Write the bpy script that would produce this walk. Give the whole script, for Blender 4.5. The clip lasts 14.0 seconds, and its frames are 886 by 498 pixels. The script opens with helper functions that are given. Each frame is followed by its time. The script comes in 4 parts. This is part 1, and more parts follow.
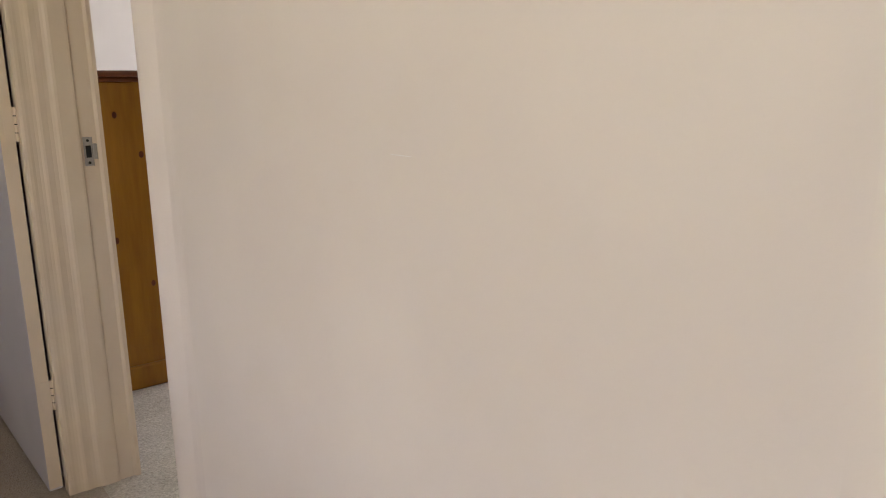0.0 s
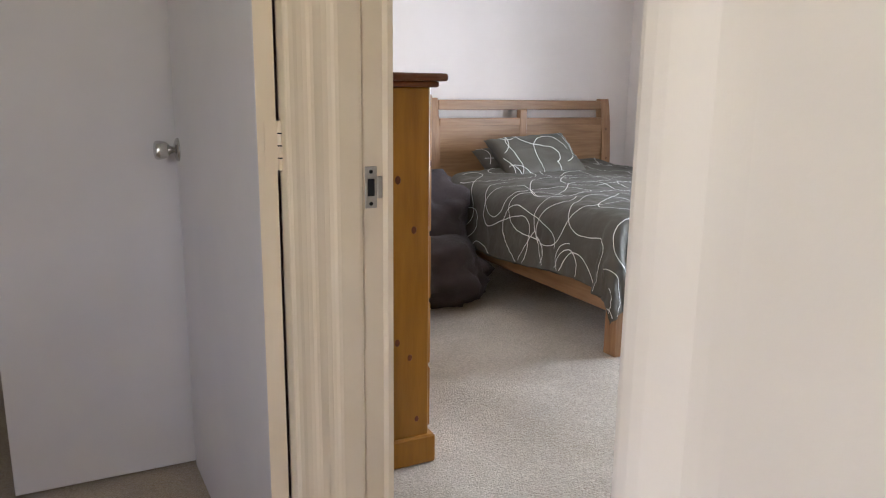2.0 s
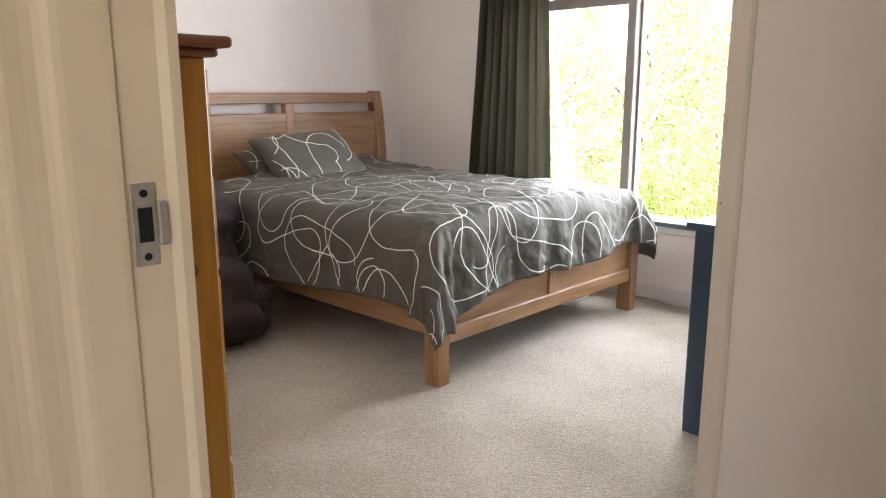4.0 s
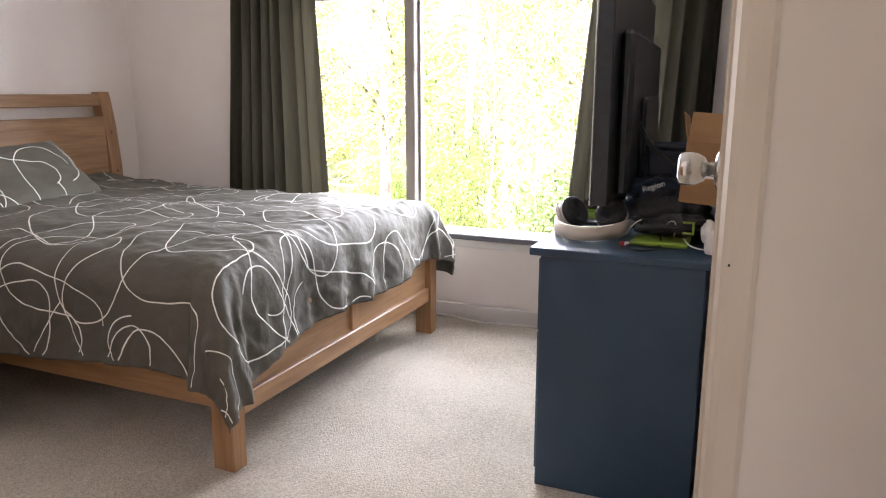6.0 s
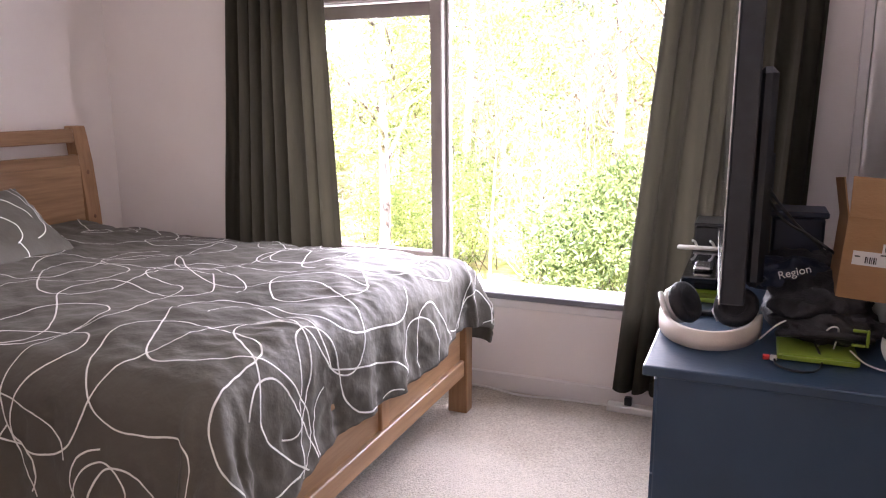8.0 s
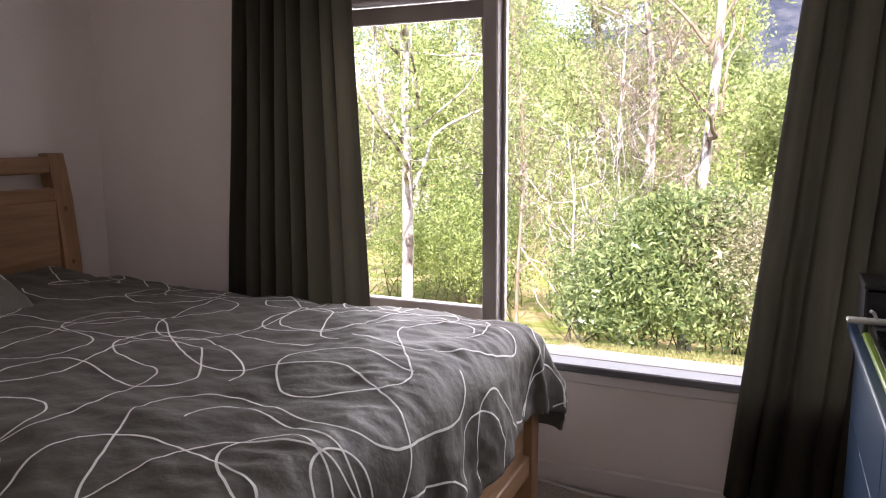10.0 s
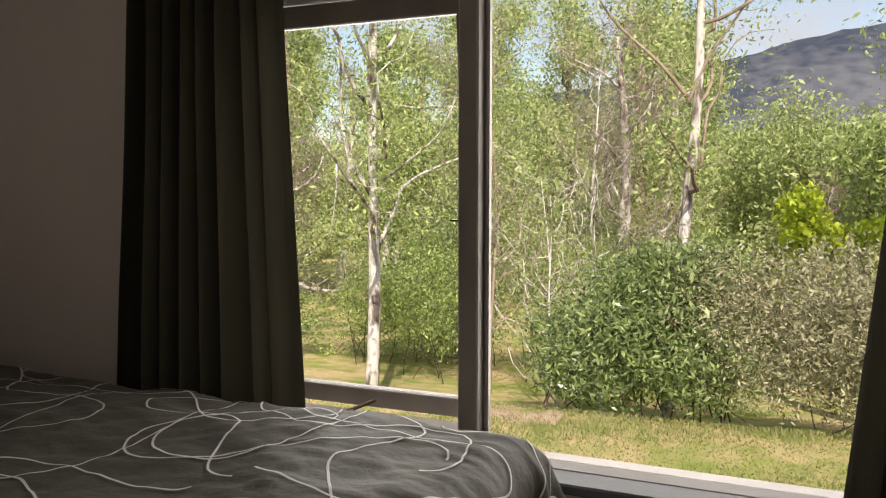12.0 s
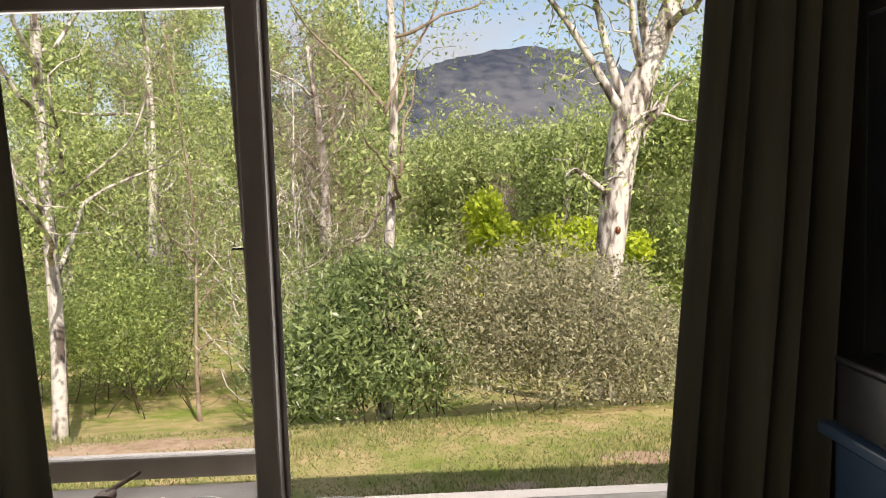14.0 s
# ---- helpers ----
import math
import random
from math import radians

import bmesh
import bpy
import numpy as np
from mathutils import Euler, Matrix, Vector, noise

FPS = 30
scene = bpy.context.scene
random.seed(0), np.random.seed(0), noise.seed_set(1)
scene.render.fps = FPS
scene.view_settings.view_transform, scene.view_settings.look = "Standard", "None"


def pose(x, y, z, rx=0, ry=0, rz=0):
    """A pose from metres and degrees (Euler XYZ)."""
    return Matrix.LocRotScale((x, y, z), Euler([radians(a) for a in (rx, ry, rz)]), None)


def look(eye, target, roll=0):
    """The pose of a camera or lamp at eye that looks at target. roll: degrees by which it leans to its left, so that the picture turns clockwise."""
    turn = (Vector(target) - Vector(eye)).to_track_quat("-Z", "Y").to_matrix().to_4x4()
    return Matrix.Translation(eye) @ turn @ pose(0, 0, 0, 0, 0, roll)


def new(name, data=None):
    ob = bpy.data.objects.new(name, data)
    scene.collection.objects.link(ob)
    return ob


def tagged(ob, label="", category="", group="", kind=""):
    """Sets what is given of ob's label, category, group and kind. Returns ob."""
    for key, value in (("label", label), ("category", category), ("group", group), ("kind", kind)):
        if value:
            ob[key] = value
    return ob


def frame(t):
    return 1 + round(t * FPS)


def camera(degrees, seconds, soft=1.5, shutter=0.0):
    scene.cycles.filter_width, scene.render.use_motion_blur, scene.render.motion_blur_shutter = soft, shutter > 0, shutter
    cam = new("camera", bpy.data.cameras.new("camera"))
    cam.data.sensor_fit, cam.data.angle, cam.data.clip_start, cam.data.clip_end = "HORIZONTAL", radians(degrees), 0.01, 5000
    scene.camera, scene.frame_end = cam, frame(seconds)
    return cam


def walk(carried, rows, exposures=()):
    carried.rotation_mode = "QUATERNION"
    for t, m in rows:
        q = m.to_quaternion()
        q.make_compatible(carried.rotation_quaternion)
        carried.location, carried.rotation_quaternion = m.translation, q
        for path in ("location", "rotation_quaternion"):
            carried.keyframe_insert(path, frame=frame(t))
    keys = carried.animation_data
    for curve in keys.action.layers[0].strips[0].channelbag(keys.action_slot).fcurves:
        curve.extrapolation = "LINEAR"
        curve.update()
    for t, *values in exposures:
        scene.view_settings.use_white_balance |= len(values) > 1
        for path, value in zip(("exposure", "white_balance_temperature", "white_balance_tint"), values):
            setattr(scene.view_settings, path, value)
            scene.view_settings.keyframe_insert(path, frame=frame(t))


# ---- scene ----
import collections
cam = camera(62.0, 14.0, soft=1.1)
PATH = [
    (0, (-0.024, -0.694, 1.208), (1.196, 0.828, 0.767), -0.6),
    (0.5, (-0.03, -0.458, 1.235), (1.056, 1.165, 0.806), 0.3),
    (1, (-0.002, -0.245, 1.243), (0.932, 1.472, 0.817), 0.6),
    (1.5, (-0.036, 0.01, 1.238), (0.836, 1.76, 0.815), 0.8),
    (2, (-0.001, 0.235, 1.213), (0.871, 1.985, 0.793), 0.7),
    (2.5, (0.072, 0.434, 1.203), (0.999, 2.156, 0.782), 0.7),
    (3, (0.102, 0.612, 1.18), (1.114, 2.286, 0.763), 0.5),
    (3.5, (0.123, 0.77, 1.171), (1.299, 2.333, 0.756), 0.3),
    (4, (0.199, 0.879, 1.153), (1.611, 2.233, 0.738), -0.0),
    (4.2, (0.247, 0.935, 1.153), (1.728, 2.214, 0.738), -0.0),
    (6.3, (0.612, 1.419, 1.18), (2.42, 2.162, 0.755), -0.2),
    (6.5, (0.696, 1.453, 1.2), (2.51, 2.18, 0.772), -0.4),
    (7, (0.826, 1.53, 1.235), (2.644, 2.246, 0.808), -0.7),
    (7.5, (0.907, 1.62, 1.258), (2.719, 2.353, 0.836), -0.6),
    (8, (0.982, 1.771, 1.28), (2.787, 2.535, 0.882), -0.4),
    (8.5, (1.055, 1.874, 1.283), (2.857, 2.66, 0.915), -0.4),
    (9, (1.194, 1.969, 1.297), (2.994, 2.757, 0.925), -0.5),
    (11.3, (2.023, 2.338, 1.149), (3.838, 3.157, 0.963), 0.3),
    (11.5, (2.089, 2.36, 1.16), (3.912, 3.162, 0.98), 0.3),
    (12, (2.202, 2.421, 1.175), (4.05, 3.168, 1.011), 0.0),
    (12.5, (2.286, 2.53, 1.185), (4.189, 3.126, 1.033), -0.3),
    (13, (2.319, 2.63, 1.195), (4.286, 2.956, 1.045), -1.0),
    (13.5, (2.348, 2.682, 1.201), (4.34, 2.77, 1.048), -1.8),
    (14, (2.352, 2.715, 1.204), (4.345, 2.657, 1.049), -1.9),
]
EXPOSURES = [(0, 3.04, 6250, 15), (1.0, 3.2, 5900, 14), (1.5, 3.38, 5800, 13), (2.2, 3.55, 5750, 12), (3.0, 3.52, 6300, 13), (3.5, 3.43, 6300, 13), (4.5, 3.45, 6200, 13), (6.3, 3.38, 6300, 19), (7.5, 3.35, 6450, 25), (8.3, 3.2, 6000, 36), (9.0, 2.5, 5750, 46), (10.2, 1.7, 6600, 22), (11.4, 0.80, 7200, 14), (14, 0.60, 7250, 15)]
walk(cam, [(t, look(eye, target, roll)) for t, eye, target, roll in PATH], EXPOSURES)

# ---- light, sky, exposure ----
world = bpy.data.worlds.new("sky")
scene.world = world
world.use_nodes = True
wn = world.node_tree.nodes
sky = wn.new("ShaderNodeTexSky")
sky.sky_type = "NISHITA"
sky.sun_disc = False
sky.sun_elevation = radians(40)
sky.sun_rotation = radians(250)
sky.air_density, sky.dust_density = 1.0, 1.5
wn["Background"].inputs["Strength"].default_value = 0.122
cl = wn.new("ShaderNodeTexNoise")
cl.inputs["Scale"].default_value, cl.inputs["Detail"].default_value = 3.2, 5
clr = wn.new("ShaderNodeMapRange")
clr.inputs["From Min"].default_value, clr.inputs["From Max"].default_value = 0.40, 0.66
clm = wn.new("ShaderNodeMix")
clm.data_type = "RGBA"
clm.inputs["B"].default_value = (3.5, 3.75, 4.2, 1)
clc = wn.new("ShaderNodeTexCoord")
clp = wn.new("ShaderNodeMapping")
clp.inputs["Scale"].default_value = (1, 1, 3)
for a_, b_ in ((clc.outputs["Generated"], clp.inputs[0]), (clp.outputs[0], cl.inputs["Vector"]), (cl.outputs["Fac"], clr.inputs["Value"]), (clr.outputs[0], clm.inputs["Factor"]), (sky.outputs[0], clm.inputs["A"]), (clm.outputs["Result"], wn["Background"].inputs["Color"])):
    world.node_tree.links.new(a_, b_)


def lamp(name, kind, energy, colour, m, **more):
    data = bpy.data.lights.new(name, kind)
    data.energy, data.color = energy, colour
    if kind == "SUN":
        data.angle = radians(0.6)
    else:
        data.shape, data.size, data.size_y = "RECTANGLE", more["size"], more["size_y"]
    ob = new(name, data)
    ob.matrix_world = m
    return ob


# afternoon sun from behind the house, over the roof
lamp("sun", "SUN", 5.0, (1.0, 0.95, 0.85), look((-7.5, -3.2, 7.2), (0, 0, 0)))
# sky light through the bedroom window; added hall fill behind the walker, source unseen
lamp("window_light", "AREA", 17.5, (0.97, 0.98, 0.98), look((4.35, 2.85, 1.12), (0, 2.85, 0.75)), size=2.1, size_y=1.25)
lamp("hall_fill_light", "AREA", 1.6, (1.0, 0.95, 0.90), look((-1.62, -0.65, 1.5), (0.5, 0.75, 1.05)), size=1.2, size_y=1.2)

# ---- materials ----
MATS = {}


def link(nt, a, b):
    nt.links.new(a, b)


def surf(name, c1, c2, scale=8.0, rough=0.6, bump=0.1, bscale=200.0, metal=0.0, stretch=(1, 1, 1), spread=0.2, rough_var=0.08, spec=0.5, big=1.3, sheen=0.0, bias=0.0):
    """Two colours mixed by noise at two scales, with fine relief; rand shifts the tint from piece to piece."""
    m = bpy.data.materials.new(name)
    m.use_nodes = True
    nt = m.node_tree
    n = nt.nodes
    b = n["Principled BSDF"]
    tc = n.new("ShaderNodeTexCoord")
    mp = n.new("ShaderNodeMapping")
    mp.inputs["Scale"].default_value = stretch
    link(nt, tc.outputs["Object"], mp.inputs["Vector"])
    a = n.new("ShaderNodeTexNoise")
    a.inputs["Scale"].default_value = scale
    a.inputs["Detail"].default_value = 6
    link(nt, mp.outputs[0], a.inputs["Vector"])
    g = n.new("ShaderNodeTexNoise")
    g.inputs["Scale"].default_value = big
    g.inputs["Detail"].default_value = 3
    link(nt, mp.outputs[0], g.inputs["Vector"])
    mixf = n.new("ShaderNodeMath")
    mixf.operation = "ADD"
    link(nt, a.outputs["Fac"], mixf.inputs[0])
    link(nt, g.outputs["Fac"], mixf.inputs[1])
    r = n.new("ShaderNodeMapRange")
    r.inputs["From Min"].default_value = 1.0 + bias - spread
    r.inputs["From Max"].default_value = 1.0 + bias + spread
    link(nt, mixf.outputs[0], r.inputs["Value"])
    mx = n.new("ShaderNodeMix")
    mx.data_type = "RGBA"
    mx.inputs["A"].default_value = (*c1, 1)
    mx.inputs["B"].default_value = (*c2, 1)
    link(nt, r.outputs[0], mx.inputs["Factor"])
    link(nt, mx.outputs["Result"], b.inputs["Base Color"])
    rr = n.new("ShaderNodeMapRange")
    rr.inputs["To Min"].default_value = max(0.02, rough - rough_var)
    rr.inputs["To Max"].default_value = min(1.0, rough + rough_var)
    link(nt, g.outputs["Fac"], rr.inputs["Value"])
    link(nt, rr.outputs[0], b.inputs["Roughness"])
    b.inputs["Metallic"].default_value = metal
    b.inputs["Specular IOR Level"].default_value = spec
    if sheen:
        b.inputs["Sheen Weight"].default_value = sheen
    if bump:
        fb = n.new("ShaderNodeTexNoise")
        fb.inputs["Scale"].default_value = bscale
        fb.inputs["Detail"].default_value = 4
        link(nt, mp.outputs[0], fb.inputs["Vector"])
        bp = n.new("ShaderNodeBump")
        bp.inputs["Strength"].default_value = bump
        bp.inputs["Distance"].default_value = 0.01
        link(nt, fb.outputs["Fac"], bp.inputs["Height"])
        link(nt, bp.outputs[0], b.inputs["Normal"])
    MATS[name] = m
    return m


def thin_cloth(m, amount):
    """Lets some light through a cloth."""
    n, b = m.node_tree.nodes, m.node_tree.nodes["Principled BSDF"]
    tr = n.new("ShaderNodeBsdfTranslucent")
    link(m.node_tree, b.inputs["Base Color"].links[0].from_socket, tr.inputs["Color"])
    ms = n.new("ShaderNodeMixShader")
    ms.inputs[0].default_value = amount
    link(m.node_tree, b.outputs[0], ms.inputs[1])
    link(m.node_tree, tr.outputs[0], ms.inputs[2])
    link(m.node_tree, ms.outputs[0], n["Material Output"].inputs["Surface"])
    return m


def leafy(name, c1, c2, rough=0.5):
    """Leaves: colour by island, with light passing through."""
    m = bpy.data.materials.new(name)
    m.use_nodes = True
    nt = m.node_tree
    n = nt.nodes
    b = n["Principled BSDF"]
    geo = n.new("ShaderNodeNewGeometry")
    mx = n.new("ShaderNodeMix")
    mx.data_type = "RGBA"
    mx.inputs["A"].default_value = (*c1, 1)
    mx.inputs["B"].default_value = (*c2, 1)
    link(nt, geo.outputs["Random Per Island"], mx.inputs["Factor"])
    link(nt, mx.outputs["Result"], b.inputs["Base Color"])
    b.inputs["Roughness"].default_value = rough
    tr = n.new("ShaderNodeBsdfTranslucent")
    link(nt, mx.outputs["Result"], tr.inputs["Color"])
    ms = n.new("ShaderNodeMixShader")
    ms.inputs[0].default_value = 0.5
    link(nt, b.outputs[0], ms.inputs[1])
    link(nt, tr.outputs[0], ms.inputs[2])
    link(nt, ms.outputs[0], n["Material Output"].inputs["Surface"])
    return m


def wood(name, c1, c2, stretch, rough=0.4, scale=14.0, bump=0.06):
    return surf(name, c1, c2, scale=scale, rough=rough, bump=bump, bscale=60, stretch=stretch, spread=0.28, big=5.0)


M_WALL = surf("painted_plaster_pinkish_white", (0.80, 0.735, 0.70), (0.84, 0.78, 0.745), 3, 0.75, 0.05, 120, spec=0.3)
M_HALL = surf("cream_hall_paint", (0.66, 0.585, 0.53), (0.71, 0.635, 0.575), 2.5, 0.6, 0.05, 90, spec=0.4)
M_CREAM = surf("cream_gloss_trim", (0.73, 0.605, 0.45), (0.78, 0.655, 0.495), 6, 0.48, 0.03, 60)
# trim cream taken darker to hold down the window lamp on the cupboard
M_CUP = surf("darkened_cupboard_cream", (0.57, 0.487, 0.405), (0.62, 0.535, 0.45), 5, 0.55, 0.05, 70, spec=0.3)
M_DOOR = surf("warm_white_door_paint", (0.61, 0.57, 0.575), (0.66, 0.615, 0.62), 3, 0.42, 0.03, 80)
M_CEIL = surf("white_ceiling_paint", (0.78, 0.77, 0.74), (0.82, 0.81, 0.78), 4, 0.8, 0.05, 150)
M_CARPET = surf("cut_pile_carpet_grey_beige", (0.40, 0.345, 0.27), (0.76, 0.69, 0.60), 130, 0.95, 1.0, 170, spread=0.25, spec=0.1, big=1.6, sheen=0.3)
M_CARPET2 = surf("hall_carpet_beige", (0.34, 0.265, 0.19), (0.50, 0.41, 0.31), 130, 0.95, 0.9, 170, spread=0.26, spec=0.1, big=1.6, sheen=0.3)
M_PINE = wood("orange_varnished_pine", (0.26, 0.108, 0.006), (0.37, 0.165, 0.012), (3, 3, 0.35), 0.36)
M_PINE_TOP = wood("orange_varnished_pine_top", (0.10, 0.030, 0.010), (0.16, 0.052, 0.014), (3, 0.4, 3), 0.3)
M_KNOT = surf("dark_pine_knot", (0.09, 0.022, 0.006), (0.16, 0.04, 0.01), 60, 0.35, 0.05, 100)
M_BED_X = wood("brown_bed_timber_lengthways", (0.24, 0.128, 0.055), (0.38, 0.218, 0.105), (0.35, 4, 4), 0.42)
M_BED_Y = wood("brown_bed_timber_rail", (0.24, 0.128, 0.055), (0.38, 0.218, 0.105), (4, 0.35, 4), 0.42)
M_BED_Z = wood("brown_bed_timber_upright", (0.24, 0.124, 0.052), (0.38, 0.21, 0.10), (4, 4, 0.35), 0.42)
M_BEDKNOT = surf("bed_timber_knot", (0.10, 0.045, 0.02), (0.16, 0.07, 0.03), 60, 0.5, 0.0)
M_DUVET = surf("olive_grey_cotton", (0.080, 0.074, 0.059), (0.112, 0.104, 0.084), 5, 0.62, 0.3, 45, spread=0.35, spec=0.3, sheen=0.04)
M_LINE = surf("white_stitched_line", (0.74, 0.74, 0.70), (0.82, 0.82, 0.78), 30, 0.7, 0.1, 200)
M_SHEET = surf("white_cotton", (0.72, 0.72, 0.70), (0.8, 0.8, 0.78), 12, 0.8, 0.15, 60)
M_CURTAIN = surf("olive_curtain_cloth", (0.060, 0.055, 0.041), (0.098, 0.089, 0.064), 18, 0.8, 0.25, 500, stretch=(1, 1, 0.08), spread=0.3, spec=0.15, sheen=0.03)
thin_cloth(M_CURTAIN, 0.14)
M_BEAN = surf("dark_plum_grey_cord", (0.036, 0.027, 0.027), (0.06, 0.046, 0.045), 10, 0.85, 0.5, 160, spec=0.2, sheen=0.1)
M_BLUE = surf("slate_blue_paint", (0.025, 0.056, 0.102), (0.034, 0.070, 0.124), 5, 0.38, 0.05, 90)
M_BLACK = surf("black_plastic", (0.012, 0.012, 0.013), (0.022, 0.022, 0.024), 30, 0.35, 0.05, 300)
M_SCREEN = surf("glossy_dark_screen", (0.010, 0.011, 0.013), (0.014, 0.015, 0.017), 3, 0.06, 0.0, rough_var=0.02)
M_TVBACK = surf("dark_grey_tv_plastic", (0.013, 0.016, 0.021), (0.02, 0.024, 0.031), 40, 0.3, 0.08, 300)
M_CLOTH_BLK = surf("black_nylon", (0.012, 0.012, 0.014), (0.03, 0.03, 0.034), 25, 0.6, 0.35, 120)
M_WHITE_PL = surf("white_plastic", (0.74, 0.72, 0.69), (0.8, 0.78, 0.75), 8, 0.35, 0.03, 200)
M_CREAM_PL = surf("cream_padded_band", (0.72, 0.64, 0.57), (0.8, 0.72, 0.64), 14, 0.55, 0.08, 200)
M_LIME = surf("lime_green_plastic", (0.20, 0.31, 0.03), (0.26, 0.38, 0.045), 10, 0.3, 0.03, 200)
M_CARD = surf("brown_cardboard", (0.34, 0.19, 0.085), (0.41, 0.24, 0.115), 7, 0.8, 0.1, 90, stretch=(1, 1, 3))
M_PAPER = surf("white_label_paper", (0.76, 0.76, 0.75), (0.8, 0.8, 0.79), 20, 0.6, 0.0)
M_INK = surf("black_ink", (0.02, 0.02, 0.02), (0.03, 0.03, 0.03), 20, 0.6, 0.0)
M_DKBLUE = surf("dark_blue_plastic", (0.006, 0.013, 0.034), (0.009, 0.019, 0.046), 20, 0.45, 0.05, 200)
M_RED = surf("red_plastic", (0.5, 0.03, 0.03), (0.6, 0.05, 0.04), 20, 0.35, 0.0)
M_STEEL = surf("satin_steel", (0.55, 0.54, 0.52), (0.66, 0.65, 0.63), 30, 0.25, 0.03, 200, metal=1.0)
M_OLDSTEEL = surf("tarnished_steel", (0.40, 0.37, 0.33), (0.54, 0.51, 0.46), 60, 0.45, 0.08, 200, metal=0.55)
M_RUST = surf("rusty_dark_iron", (0.05, 0.03, 0.022), (0.12, 0.065, 0.045), 60, 0.6, 0.1, 200, metal=0.3)
M_DARK = surf("dark_gap", (0.006, 0.006, 0.006), (0.01, 0.01, 0.01), 10, 0.9, 0.0)
M_FRAME = surf("grey_brown_window_timber", (0.29, 0.255, 0.235), (0.37, 0.33, 0.30), 8, 0.5, 0.08, 90, stretch=(1, 1, 0.4))
M_SILL = surf("pale_sill_paint", (0.66, 0.62, 0.60), (0.72, 0.68, 0.66), 6, 0.45, 0.04, 100)
# sill paint darkened to offset the too-bright lamp just outside the window
M_WSILL = surf("darkened_sill_paint", (0.13, 0.135, 0.15), (0.18, 0.185, 0.20), 7, 0.5, 0.06, 90, stretch=(1, 0.4, 1))
M_LAWN = surf("spring_lawn", (0.19, 0.24, 0.055), (0.44, 0.34, 0.19), 2.6, 0.95, 0.9, 30, spread=0.2, spec=0.1, big=0.7)
M_GRASS = leafy("grass_blades", (0.19, 0.24, 0.07), (0.40, 0.38, 0.18), 0.6)
M_BARK_W = surf("white_gum_bark", (0.53, 0.495, 0.475), (0.11, 0.088, 0.08), 7, 0.85, 0.8, 25, stretch=(1.5, 1.5, 0.45), spread=0.11, spec=0.2, big=3.0, bias=0.045)
M_BARK_B = surf("brown_bark", (0.16, 0.115, 0.085), (0.30, 0.25, 0.20), 9, 0.9, 0.6, 25, stretch=(1, 1, 0.3), spec=0.2)
M_STEM = surf("dark_shrub_stems", (0.055, 0.042, 0.03), (0.11, 0.085, 0.06), 9, 0.9, 0.5, 30, stretch=(1, 1, 0.3), spec=0.15)
M_SOIL = surf("bare_soil", (0.30, 0.20, 0.14), (0.44, 0.33, 0.25), 9, 0.95, 0.6, 40, spec=0.1)
M_BRICK = surf("outside_render", (0.42, 0.35, 0.30), (0.5, 0.43, 0.37), 6, 0.85, 0.2, 80)
M_ROOF = surf("roof_tin", (0.25, 0.25, 0.25), (0.32, 0.32, 0.32), 6, 0.6, 0.05, 80)
# hillside woods with the haze of distance baked into the blues
M_HILL = surf("hazy_wooded_hillside", (0.040, 0.050, 0.074), (0.105, 0.112, 0.130), 0.14, 1.0, 0.0, stretch=(0.2, 1, 1.2), spread=0.20, spec=0.0, big=0.012)

M_GLASS = bpy.data.materials.new("clear_window_glass")
M_GLASS.use_nodes = True
_n = M_GLASS.node_tree.nodes
_tr = _n.new("ShaderNodeBsdfTransparent")
_gl = _n.new("ShaderNodeBsdfGlossy")
_gl.inputs["Roughness"].default_value = 0.02
_mx = _n.new("ShaderNodeMixShader")
_fr = _n.new("ShaderNodeFresnel")
_fr.inputs["IOR"].default_value = 1.35
link(M_GLASS.node_tree, _fr.outputs[0], _mx.inputs[0])
link(M_GLASS.node_tree, _tr.outputs[0], _mx.inputs[1])
link(M_GLASS.node_tree, _gl.outputs[0], _mx.inputs[2])
link(M_GLASS.node_tree, _mx.outputs[0], _n["Material Output"].inputs["Surface"])

LEAF_GUM = leafy("gum_leaves", (0.11, 0.17, 0.05), (0.56, 0.66, 0.25))
LEAF_MID = leafy("mid_green_leaves", (0.22, 0.28, 0.105), (0.53, 0.60, 0.27))
LEAF_DARK = leafy("dark_glossy_leaves", (0.07, 0.12, 0.045), (0.41, 0.50, 0.21), 0.35)
LEAF_OLIVE = leafy("grey_olive_leaves", (0.11, 0.115, 0.065), (0.60, 0.57, 0.38), 0.5)
LEAF_YEL = leafy("yellow_green_leaves", (0.34, 0.44, 0.03), (0.62, 0.70, 0.08), 0.5)
LEAF_TWIG = leafy("bare_twigs", (0.22, 0.17, 0.13), (0.42, 0.36, 0.29), 0.8)


# ---- building helpers ----
ORIGIN = {}


def thing(name, base, label="", category="", group="", kind=""):
    ob = new(name)
    ob.empty_display_size = 0.1
    ob.location = base
    ORIGIN[ob.name] = Vector(base)
    return tagged(ob, label, category, group, kind)


def finish(bm, name, material, smooth=False):
    me = bpy.data.meshes.new(name)
    bmesh.ops.recalc_face_normals(bm, faces=bm.faces)
    if smooth:
        for fc in bm.faces:
            fc.smooth = True
    bm.to_mesh(me)
    bm.free()
    me.materials.append(material)
    return me


def part(name, bm, material, parent, label="", smooth=False):
    """Links a bmesh, built in world metres, as one mesh under a thing or a part."""
    me = finish(bm, name, material, smooth)
    base = ORIGIN[parent.name]
    me.transform(Matrix.Translation(-base))
    ob = new(name, me)
    ob.parent = parent
    ORIGIN[ob.name] = base
    return tagged(ob, label)


